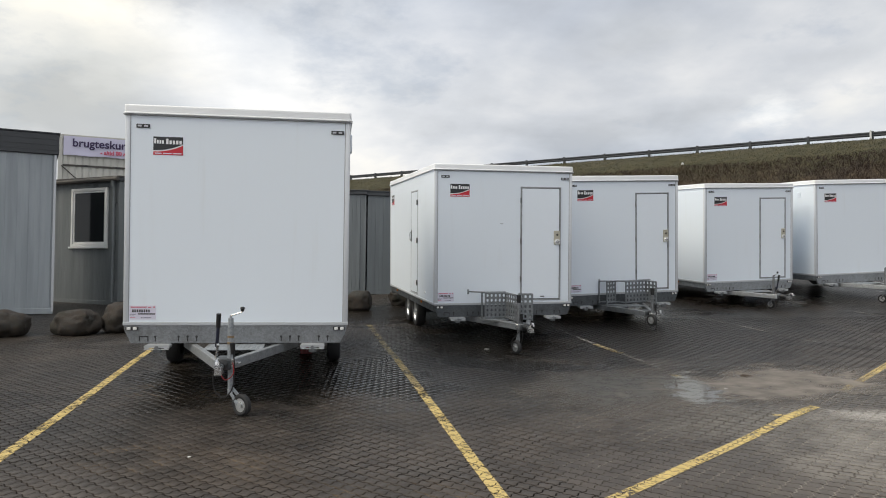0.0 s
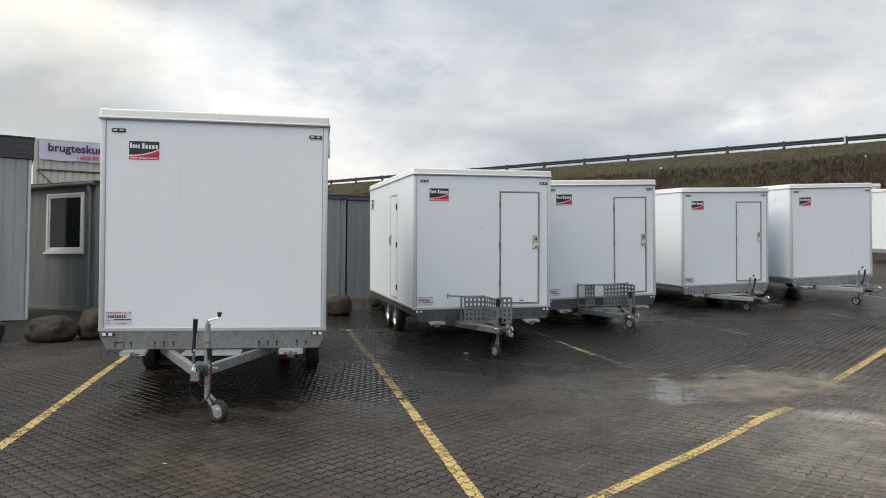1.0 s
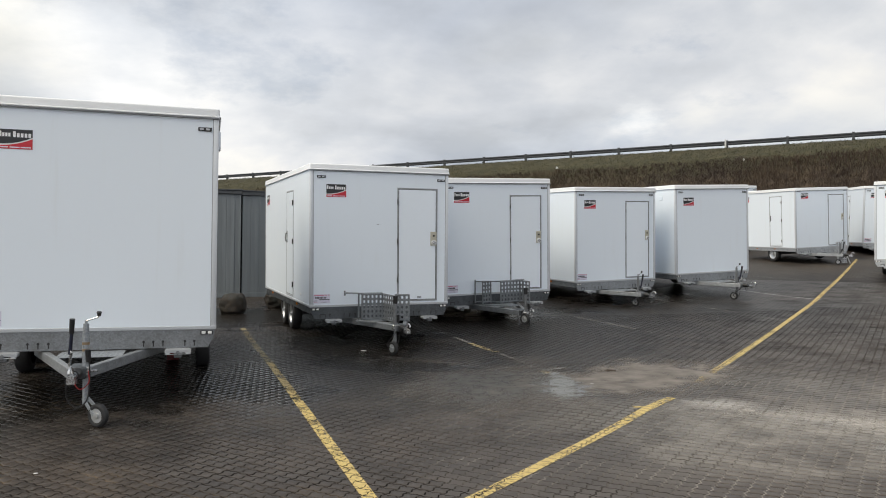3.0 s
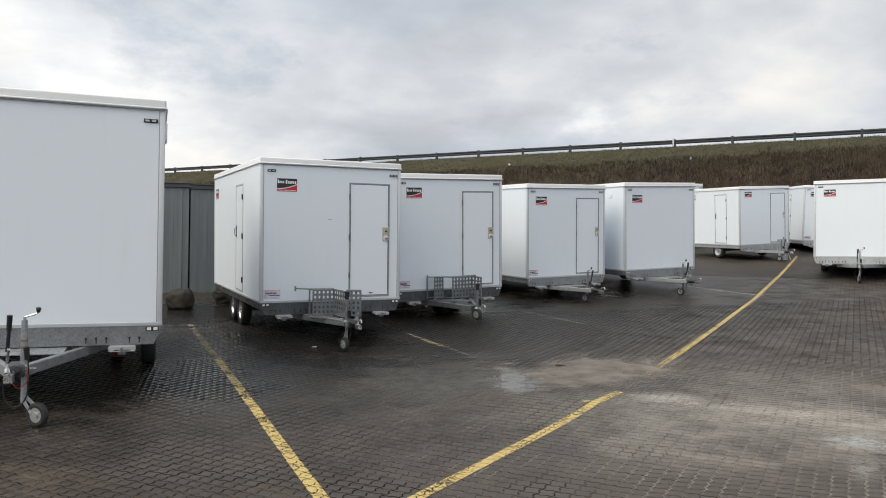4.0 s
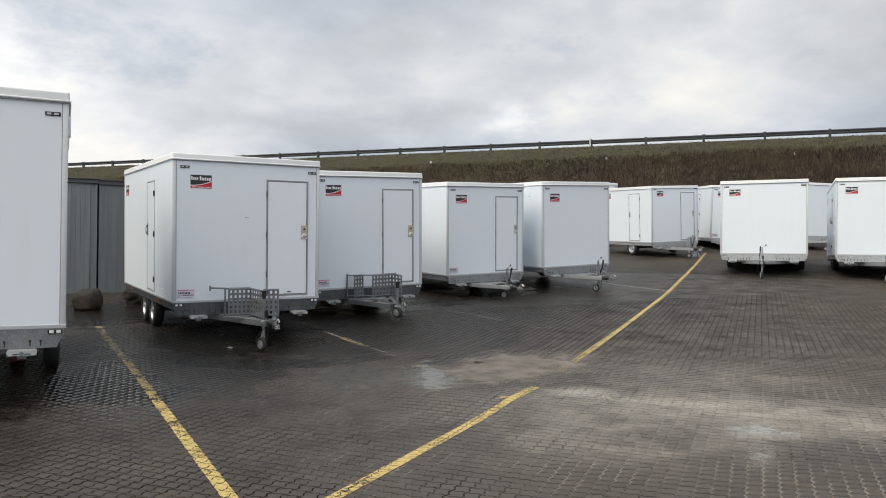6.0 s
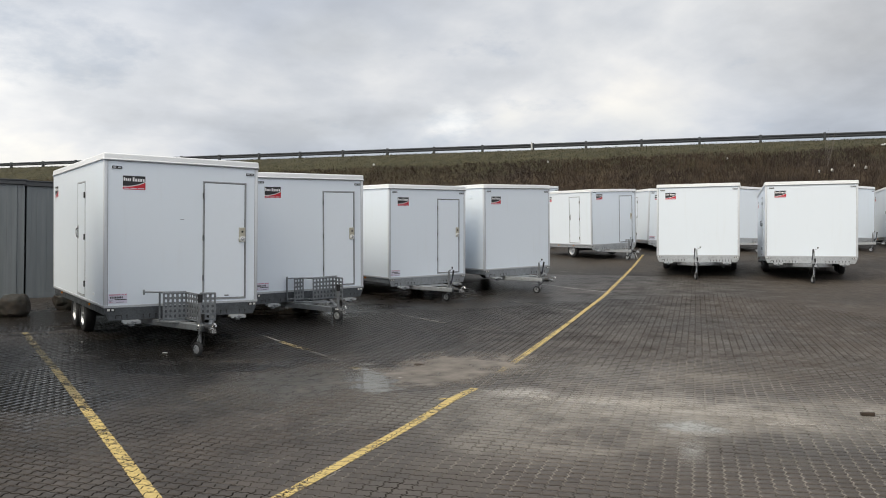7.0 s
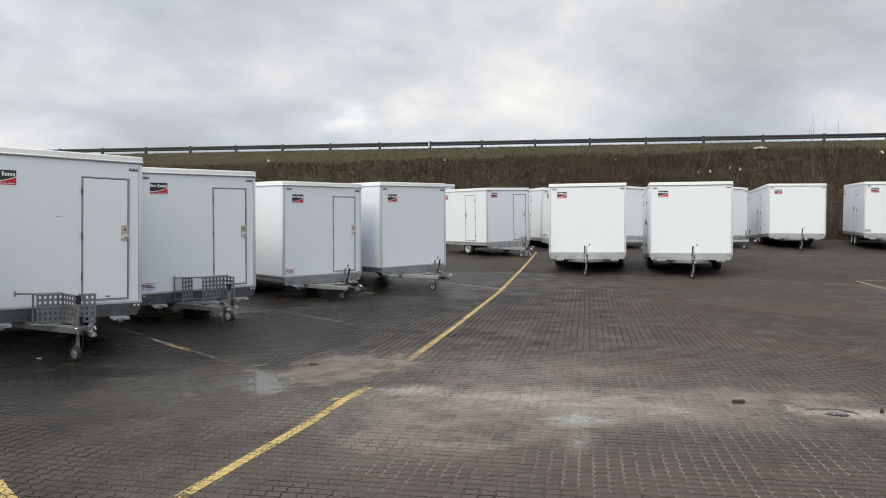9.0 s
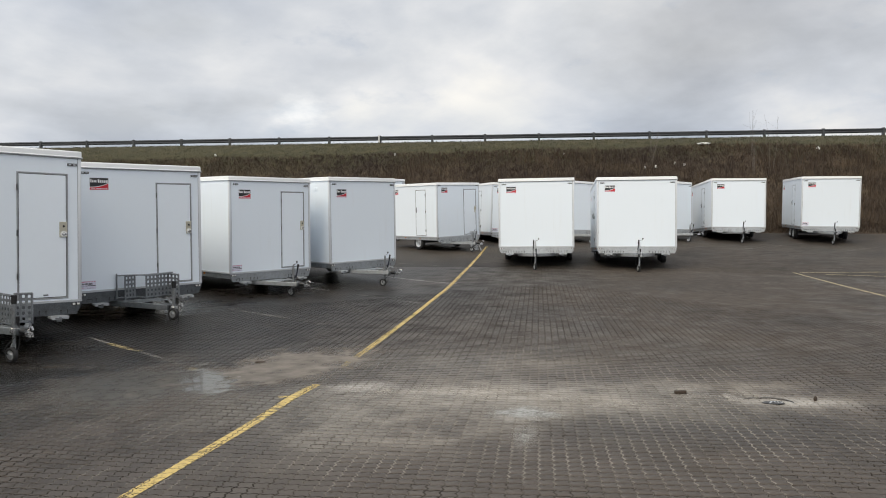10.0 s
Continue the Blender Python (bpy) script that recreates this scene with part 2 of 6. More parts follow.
BANNER_INK = simple("dark_blue_print", (0.045, 0.03, 0.09), 0.6, 0.0, 0.1)
BARK = simple("bare_twig", (0.14, 0.125, 0.11), 0.85, 0.0, 0.3)


# ---- the lie of the land ----
HUMPS = ((1.2, 11.9, -0.105, 2.2), (-2.6, 10.7, 0.055, 2.5), (7.4, 17.0, -0.06, 2.0), (10.4, 17.7, -0.06, 2.0), (18.6, 19.9, 0.05, 1.8), (17.4, 17.3, -0.05, 1.8))   # gentle unevenness


def yard(x, y):
    """Height of the paved yard, rising away from the camera, with one level hollow where water stands."""
    x, y = min(max(x, -14.0), 42.0), min(max(y, -6.0), 32.0)
    z = slope(x, y)
    for bx, by, rise, wide in HUMPS:
        d = ((x - bx) ** 2 + (y - by) ** 2) / (wide * wide)
        if d < 9:
            z += rise * math.exp(-d)
    w = math.exp(-(((x - 2.95) / 1.0) ** 2 + ((y - 8.55) / 1.5) ** 2) ** 2)
    return z + w * (slope(2.95, 8.55) - z)


def slope(x, y):
    return 0.0008 - 0.00243 * x + 0.02349 * y + 0.000566 * x * x + 0.001145 * x * y + 0.001067 * y * y


BANK = radians(-41.35)                      # the embankment and its rail run this way
B_AL, B_AC = Vector((math.cos(BANK), math.sin(BANK))), Vector((-math.sin(BANK), math.cos(BANK)))
RAIL_0 = Vector((28.56, 50.02))             # foot of the white marker post
FOOT, CREST = 42.6, 54.6                    # distances across, from the world's origin


def crest_z(k):
    return 10.32 - 0.0179 * max(min(k, 90), -150)


def land(x, y):
    p = Vector((x, y))
    n, k = p.dot(B_AC), (p - RAIL_0).dot(B_AL)
    base = yard(x, y)
    if n <= FOOT:
        return base
    t = min((n - FOOT) / (CREST - FOOT), 1.0)
    soft = t * t * (3 - 2 * t)
    t = 0.55 * t + 0.45 * soft
    z = base + (crest_z(k) - base) * t
    wob = noise.noise((x * 0.12, y * 0.12, 3.0)) * 0.35 + noise.noise((x * 0.5, y * 0.5, 7.0)) * 0.16
    return z + wob * math.sin(math.pi * min(t, 1.0))


# ---- mesh helpers ----
def box(bm, x0, x1, y0, y1, z0, z1, bevel=0.0, seg=1):
    made = bmesh.ops.create_cube(bm, size=1.0)["verts"]
    for v in made:
        v.co = Vector((x0 + (v.co.x + 0.5) * (x1 - x0), y0 + (v.co.y + 0.5) * (y1 - y0), z0 + (v.co.z + 0.5) * (z1 - z0)))
    if bevel:
        edges = list({e for v in made for e in v.link_edges})
        made = bmesh.ops.bevel(bm, geom=edges, offset=bevel, segments=seg, affect="EDGES", profile=0.5)["verts"]
    return made


def tube(bm, a, b, r, r2=None, sides=10, caps=True):
    a, b = Vector(a), Vector(b)
    d = b - a
    made = bmesh.ops.create_cone(bm, cap_ends=caps, segments=sides, radius1=r, radius2=r if r2 is None else r2, depth=d.length)["verts"]
    m = Matrix.Translation((a + b) / 2) @ d.to_track_quat("Z", "Y").to_matrix().to_4x4()
    bmesh.ops.transform(bm, matrix=m, verts=made)
    return made


def beam(bm, a, b, w, h, bevel=0.004):
    """A box section from a to b, w wide and h high."""
    a, b = Vector(a), Vector(b)
    d = b - a
    made = box(bm, -w / 2, w / 2, 0, d.length, -h / 2, h / 2, bevel)
    side = d.cross(Vector((0, 0, 1))).normalized()
    up = side.cross(d).normalized()
    m = Matrix((side, d.normalized(), up)).transposed().to_4x4()
    bmesh.ops.transform(bm, matrix=Matrix.Translation(a) @ m, verts=made)
    return made


def prism(bm, outline, axis, a, b):
    """A flat outline of (u, v) pairs pushed along an axis from a to b."""
    def at(u, v, w):
        return {"x": (w, u, v), "y": (u, w, v), "z": (u, v, w)}[axis]
    lo, hi = [bm.verts.new(at(u, v, a)) for u, v in outline], [bm.verts.new(at(u, v, b)) for u, v in outline]
    faces = [bm.faces.new(lo), bm.faces.new(hi[::-1])]
    for i in range(len(outline)):
        j = (i + 1) % len(outline)
        faces.append(bm.faces.new((lo[i], hi[i], hi[j], lo[j])))
    bmesh.ops.recalc_face_normals(bm, faces=faces)
    return lo + hi


def sweep(bm, points, r, sides=6):
    """A round rod along a run of points."""
    rings = []
    pts = [Vector(p) for p in points]
    for i, p in enumerate(pts):
        d = (pts[min(i + 1, len(pts) - 1)] - pts[max(i - 1, 0)]).normalized()
        s = d.orthogonal().normalized() if i == 0 else (rings[-1][1] - d * rings[-1][1].dot(d)).normalized()
        u = d.cross(s)
        rings.append(([bm.verts.new(p + (s * math.cos(q) + u * math.sin(q)) * r) for q in [2 * math.pi * k / sides for k in range(sides)]], s))
    for (ra, _), (rb, _) in zip(rings, rings[1:]):
        for k in range(sides):
            bm.faces.new((ra[k], ra[(k + 1) % sides], rb[(k + 1) % sides], rb[k]))
    bm.faces.new(rings[0][0][::-1]), bm.faces.new(rings[-1][0])


def bend(points, steps=8):
    """A smooth run through a few points."""
    p = [Vector(q) for q in points]
    p = [p[0] * 2 - p[1], *p, p[-1] * 2 - p[-2]]
    run = []
    for i in range(1, len(p) - 2):
        for k in range(steps):
            t = k / steps
            run.append(0.5 * (2 * p[i] + (p[i + 1] - p[i - 1]) * t + (2 * p[i - 1] - 5 * p[i] + 4 * p[i + 1] - p[i + 2]) * t * t
                              + (3 * p[i] - p[i - 1] - 3 * p[i + 1] + p[i + 2]) * t ** 3))
    return run + [p[-2]]


def finish(name, bm, material, smooth=False):
    me = bpy.data.meshes.new(name)
    bm.to_mesh(me)
    bm.free()
    me.materials.append(material)
    if smooth:
        for p in me.polygons:
            p.use_smooth = True
        me.set_sharp_from_angle(angle=radians(38))
    return new(name, me)


def part(name, bm, material, parent, label="", smooth=False):
    """One mesh under a thing or a part; its points are in the thing's own frame."""
    ob = finish(name, bm, material, smooth)
    ob.parent = parent
    return tagged(ob, label)


def thing(name, m, label, category, group="", kind=""):
    ob = new(name)
    ob.empty_display_size = 0.2
    ob.matrix_basis = m
    return tagged(ob, label, category, group, kind)


# ---- ground ----
def axis_steps(lo, hi, fine, far):
    """Grid lines: close together between lo and hi, wider and wider beyond."""
    vals = list(np.arange(lo, hi + 1e-6, fine))
    step, v = fine, hi
    while v < far:
        step *= 1.35
        v += step
        vals.append(v)
    step, v = fine, lo
    while v > -far:
        step *= 1.35
        v -= step
        vals.insert(0, v)
    return vals


def blob(m, x, y, rx, ry, turn, warp, soft=0.0):
    """1 inside an uneven patch round (x, y), 0 outside."""
    t = m.n.new("ShaderNodeMapping")
    t.vector_type = "TEXTURE"
    t.inputs["Location"].default_value = (x, y, 0)
    t.inputs["Rotation"].default_value = (0, 0, radians(turn))
    t.inputs["Scale"].default_value = (rx, ry, 1000)
    m.l.new(m.pos, t.inputs[0])
    ln = m.n.new("ShaderNodeVectorMath")
    ln.operation = "LENGTH"
    m.l.new(t.outputs[0], ln.inputs[0])
    return m.range(m.math("ADD", ln.outputs["Value"], m.math("MULTIPLY", m.math("SUBTRACT", warp, 0.5), 2.2)), 1.05 + soft, 0.45 - soft)


def paving_surface(m, rnd, far=False):
    """Rain-wet concrete paving: pieces vary a little, with dried silt, brown dirt, shallow wet hollows and painted
    shade under the trailers.
    """
    big, mid, fine, warp = m.noise(0.22, 4), m.noise(1.1, 6, 0.62), m.noise(55, 5, 0.65), m.noise(1.7, 6, 0.62)
    base = m.mix(rnd, (0.034, 0.0262, 0.0210), (0.072, 0.0575, 0.0465))
    base = m.mix(m.range(big, 0.40, 0.66, 0, 0.7), base, (0.070, 0.054, 0.041))
    base = m.mix(m.range(mid, 0.50, 0.75, 0, 0.55), base, (0.090, 0.075, 0.061))
    silt, rag = None, m.noise(3.0, 8, 0.75)
    for row in ((4.90, 6.55, 0.75, 0.24, -37), (4.82, 5.42, 0.28, 0.24, -34), (7.45, 4.30, 0.70, 0.24, -36),
                (5.35, 5.95, 0.50, 0.12, -36), (4.2, 7.35, 0.45, 0.30, -25)):
        one = blob(m, *row, rag, 0.3)
        silt = one if silt is None else m.math("MAXIMUM", silt, one)
    band = blob(m, 5.4, 6.1, 2.2, 0.70, -36, rag, 0.35)      # a long drift of dried silt
    silt = m.math("MAXIMUM", silt, m.math("MULTIPLY", band, m.range(m.noise(1.6, 9, 0.74, stretch=(1, 1.6, 1)), 0.45, 0.60, 0.0, 0.62)))
    silt = m.math("MULTIPLY", silt, m.range(m.noise(11, 8, 0.78), 0.30, 0.55, 0.30, 1.0))
    base = m.mix(m.math("MULTIPLY", silt, 0.85), base, m.mix(m.noise(5, 5, 0.6), (0.44, 0.40, 0.35), (0.48, 0.47, 0.45)))
    # thin silt round the drifts, paled further in place of the wet ground's sheen
    halo = m.math("MAXIMUM", blob(m, 5.3, 6.0, 3.6, 1.3, -36, warp, 0.3), m.math("MAXIMUM", blob(m, 3.6, 6.5, 1.4, 1.5, 20, warp, 0.3), m.math("MULTIPLY", blob(m, 5.5, 8.0, 1.9, 1.1, -36, warp, 0.4), 0.75)))
    base = m.mix(m.math("MULTIPLY", halo, m.range(m.noise(1.9, 8, 0.72), 0.34, 0.62, 0.20, 0.90)), base, (0.345, 0.312, 0.268))
    dirt = None
    for row in ((-1.9, 5.7, 1.3, 0.6, -20), (-0.3, 5.0, 0.9, 0.5, 10), (1.75, 10.9, 0.7, 0.35, -30), (-1.0, 10.0, 0.7, 0.35, -20), (-3.0, 8.4, 1.0, 0.6, 0)):
        one = blob(m, *row, warp)
        dirt = one if dirt is None else m.math("MAXIMUM", dirt, one)
    base = m.mix(m.math("MULTIPLY", dirt, m.range(mid, 0.35, 0.6, 0.10, 0.45)), base, (0.105, 0.074, 0.048))
    damp = m.range(m.noise(0.35, 5, 0.6), 0.42, 0.62)
    for row in ((6.0, 4.1, 1.9, 0.75, -38),):
        damp = m.math("MAXIMUM", damp, blob(m, *row, warp))
    def patches(rows, soft=0.0):
        made = [blob(m, *row, warp, soft) for row in rows]
        return functools.reduce(lambda a, b: m.math("MAXIMUM", a, b), made)

    # wet ground; patches under the trailers and cabins also carry their painted shade
    wet = patches(((-0.9, 9.3, 0.6, 0.5, 0), (0.6, 12.6, 2.0, 1.8, 10), (0.9, 10.6, 1.6, 0.9, 0), (-1.9, 9.4, 2.4, 2.6, 8), (-1.5, 16.5, 4.0, 3.0, 0), (4.2, 16.2, 2.2, 1.5, 14), (7.6, 18.6, 2.0, 1.5, 14)))
    soaked_shade = m.math("MAXIMUM", wet, patches(((3.4, 13.4, 13.0, 4.8, 37), (-7.0, 15.5, 6.0, 5.5, 0), (9.0, 18.6, 9.0, 3.0, 24), (9.3, 15.6, 3.6, 2.6, 35), (3.0, 8.6, 0.9, 1.1, 0)), 0.42))
    dry = m.math("SUBTRACT", 1.0, m.math("MULTIPLY", silt, 0.7))
    damp, wet, soaked_shade = m.math("MULTIPLY", damp, dry), m.math("MULTIPLY", wet, dry), m.math("MULTIPLY", soaked_shade, dry)
    base = m.mix(m.range(fine, 0.4, 0.75, 0, 0.30), base, (0.16, 0.15, 0.14))
    base = m.mix(m.range(m.noise(150, 3, 0.6), 0.50, 0.72, 0, 0.45), base, (0.020, 0.018, 0.016))
    base = m.mix(m.math("MULTIPLY", damp, 0.50), base, (0.030, 0.028, 0.026))
    # near-black tone for soaked ground and for shade under trailers and cabins
    base = m.mix(m.math("MULTIPLY", soaked_shade, 0.86), base, (0.009, 0.008, 0.007))
    m.put("Base Color", base)
    lo, hi = (0.52, 0.66) if far else (0.40, 0.54)
    rough = m.math("SUBTRACT", m.math("SUBTRACT", m.range(fine, 0.3, 0.7, lo, hi), m.math("MULTIPLY", wet, lo - 0.20)), m.math("MULTIPLY", soaked_shade, 0.08))
    film = blob(m, -0.55, 8.9, 1.0, 1.3, 10, warp, 0.25)       # a thin film of standing water
    rough = m.math("SUBTRACT", rough, m.math("MULTIPLY", film, 0.10))
    dull = blob(m, 18.0, 13.5, 14.0, 6.5, 38, warp, 0.3)      # rain has drained off the higher part of the yard
    rough = m.math("ADD", rough, m.math("MULTIPLY", dull, 0.20))
    m.put("Roughness", m.math("MAXIMUM", rough, 0.09))
    m.put("Specular IOR Level", 0.14 if far else m.math("ADD", m.math("SUBTRACT", m.math("SUBTRACT", m.math("ADD", 0.26, m.math("MULTIPLY", wet, 0.18)), m.math("MULTIPLY", soaked_shade, 0.10)), m.math("MULTIPLY", dull, 0.14)), m.math("MULTIPLY", film, 0.35)))
    return fine, silt, dirt, wet


def make_paver_material():
    m = Nodes("wet_concrete_paver")
    rnd = m.math("FRACT", m.math("ADD", m.random(), m.island()))
    fine, silt, dirt, wet = paving_surface(m, rnd)
    # pale sand washed into the joints along the bank, on the bevelled edges of the pieces
    dot = m.n.new("ShaderNodeVectorMath")
    dot.operation = "DOT_PRODUCT"
    m.l.new(m.n.new("ShaderNodeNewGeometry").outputs["True Normal"], dot.inputs[0])
    dot.inputs[1].default_value = (B_AL.x, B_AL.y, 0)
    edge = m.range(m.math("ABSOLUTE", dot.outputs["Value"]), 0.22, 0.45)
    area = m.math("MAXIMUM", blob(m, 4.9, 6.0, 4.8, 4.3, -35, m.noise(1.1, 5), 0.2), m.math("MULTIPLY", m.range(m.noise(0.5, 3), 0.50, 0.70), 0.25))
    filled = m.math("MULTIPLY", blob(m, 13.0, 12.0, 11.0, 6.5, 40, m.noise(0.6, 4), 0.4), 0.92)     # joints swept full of grit
    src = m.b.inputs["Base Color"].links[0].from_socket
    dot2 = m.n.new("ShaderNodeVectorMath")
    dot2.operation = "DOT_PRODUCT"
    m.l.new(m.n.new("ShaderNodeNewGeometry").outputs["True Normal"], dot2.inputs[0])
    dot2.inputs[1].default_value = (B_AC.x, B_AC.y, 0)
    row_edge = m.range(m.math("ABSOLUTE", dot2.outputs["Value"]), 0.35, 0.6)
    src = m.mix(m.math("MULTIPLY", m.math("MULTIPLY", m.math("MAXIMUM", row_edge, edge), m.range(m.noise(2.2, 6, 0.7), 0.34, 0.62, 0.30, 0.85)), m.math("SUBTRACT", 1.0, m.math("MAXIMUM", m.math("MULTIPLY", silt, 0.8), filled))), src, (0.010, 0.009, 0.008))
    sand = m.math("MULTIPLY", m.math("MULTIPLY", edge, area), m.range(m.noise(2.6, 6, 0.7), 0.34, 0.58, 0.20, 0.88))
    src = m.mix(sand, src, (0.31, 0.285, 0.255))
    crumbs = m.math("MULTIPLY", m.math("MULTIPLY", m.math("MAXIMUM", row_edge, edge), dirt), m.range(m.noise(3.4, 7, 0.7), 0.48, 0.66, 0.0, 0.5))
    m.put("Base Color", m.mix(crumbs, src, (0.27, 0.205, 0.14)))
    matt = m.b.inputs["Roughness"].links[0].from_socket
    m.put("Roughness", m.math("MAXIMUM", matt, m.math("MULTIPLY", m.math("MAXIMUM", row_edge, edge), 0.85)))
    gloss = m.b.inputs["Specular IOR Level"].links[0].from_socket
    m.put("Specular IOR Level", m.math("MULTIPLY", gloss, m.math("SUBTRACT", 1.0, m.math("MULTIPLY", m.math("MAXIMUM", row_edge, edge), 0.85))))
    m.bump(fine, 0.14, 0.003)
    relief = m.b.inputs["Normal"].links[0].from_node
    m.l.new(m.range(wet, 0.0, 1.0, 0.30, 0.03), relief.inputs["Strength"])      # water fills the grain
    return m.mat


def make_ground_material():
    """Paving seen from far: the same surface, its joints as a fine grid along the bank."""
    m = Nodes("wet_paving_and_joints")
    t = m.n.new("ShaderNodeMapping")
    t.vector_type = "TEXTURE"
    t.inputs["Rotation"].default_value = (0, 0, BANK)
    m.l.new(m.pos, t.inputs[0])
    k = m.n.new("ShaderNodeTexBrick")
    k.offset, k.squash = 0.0, 1.0
    for key, value in (("Scale", 1.0), ("Brick Width", 0.1065), ("Row Height", 0.1065), ("Mortar Size", 0.006), ("Mortar Smooth", 0.3), ("Bias", 0.0)):
        k.inputs[key].default_value = value
    k.inputs["Color1"].default_value, k.inputs["Color2"].default_value, k.inputs["Mortar"].default_value = (0, 0, 0, 1), (1, 1, 1, 1), (0.5, 0.5, 0.5, 1)
    m.l.new(t.outputs[0], k.inputs["Vector"])
    sep = m.n.new("ShaderNodeSeparateColor")
    m.l.new(k.outputs["Color"], sep.inputs[0])
    fine, _, _, _ = paving_surface(m, sep.outputs[0], True)
    src = m.b.inputs["Base Color"].links[0].from_socket
    m.put("Base Color", m.mix(m.math("MULTIPLY", k.outputs["Fac"], 0.9), src, (0.007, 0.0065, 0.006)))
    return m.bump(m.math("SUBTRACT", m.math("MULTIPLY", fine, 0.3), k.outputs["Fac"]), 0.35, 0.006).mat


def make_bank_material():
    m = Nodes("dry_grass_bank")
    big, mid, fine = m.noise(0.16, 4), m.noise(1.5, 8, 0.68), m.noise(16, 6)
    tone = m.mix(m.range(mid, 0.3, 0.7), (0.036, 0.025, 0.017), (0.098, 0.068, 0.042))
    tone = m.mix(m.range(m.noise(0.55, 7, 0.7), 0.50, 0.66), tone, (0.120, 0.088, 0.050))
    tone = m.mix(m.range(big, 0.45, 0.7, 0, 0.6), tone, (0.050, 0.036, 0.026))
    across = m.n.new("ShaderNodeVectorMath")
    across.operation = "DOT_PRODUCT"
    m.l.new(m.pos, across.inputs[0])
    across.inputs[1].default_value = (B_AC.x, B_AC.y, 0)
    rise = m.math("ADD", across.outputs["Value"], m.math("MULTIPLY", m.math("SUBTRACT", m.noise(0.5, 6, 0.65), 0.5), 5.0))
    turf = m.mix(m.range(mid, 0.35, 0.65), (0.034, 0.034, 0.011), (0.066, 0.061, 0.022))
    tone = m.mix(m.range(rise, CREST - 5.6, CREST - 2.6, 0, 0.9), tone, turf)      # mown turf along the crest
    m.put("Base Color", m.mix(m.range(fine, 0.35, 0.7, 0, 0.5), tone, (0.03, 0.022, 0.016)))
    m.put("Roughness", 0.9)
    return m.bump(m.math("ADD", fine, mid), 0.8, 0.10).mat


GROUND_MAT, BANK_MAT = make_ground_material(), make_bank_material()


def make_ground():
    """One sheet: the yard, the embankment behind it and the land out to the horizon, in lines along and across the bank."""
    al = axis_steps(-70, 60, 1.0, 1500)
    ac = axis_steps(-12, 58, 1.0, 1500)
    ac = sorted(set(ac + list(np.arange(40.5, 57, 0.5))))
    verts, faces, mats = [], [], []
    for b in ac:
        for a in al:
            p = B_AL * a + B_AC * b
            verts.append((p.x, p.y, land(p.x, p.y) - (0.014 if b < FOOT else 0.0)))
    n = len(al)
    for j in range(len(ac) - 1):
        for i in range(n - 1):
            q = j * n + i
            faces.append((q, q + 1, q + n + 1, q + n))
            mats.append(1 if ac[j] >= FOOT - 0.6 else 0)
    me = bpy.data.meshes.new("ground")
    me.from_pydata(verts, [], faces)
    me.materials.append(GROUND_MAT)
    me.materials.append(BANK_MAT)
    me.polygons.foreach_set("material_index", mats)
    for p in me.polygons:
        p.use_smooth = True
    return tagged(new("ground", me), "sloping yard ground rising into a brown grassed embankment", "ground", kind="structure")


make_ground()

# ---- trailers ----
TRAILER_H = 2.2


def panel_frame(bm, u0, u1, z0, z1, w, d, front):
    """A flat frame of four bars on the front (x, z) or the side (y, z)."""
    for a0, a1, b0, b1 in ((u0, u0 + w, z0, z1), (u1 - w, u1, z0, z1), (u0 + w, u1 - w, z1 - w, z1), (u0 + w, u1 - w, z0, z0 + w)):
        if front:
            box(bm, a0, a1, -d, 0.002, b0, b1, 0.003)
        else:
            box(bm, -d, 0.002, a0, a1, b0, b1, 0.003)


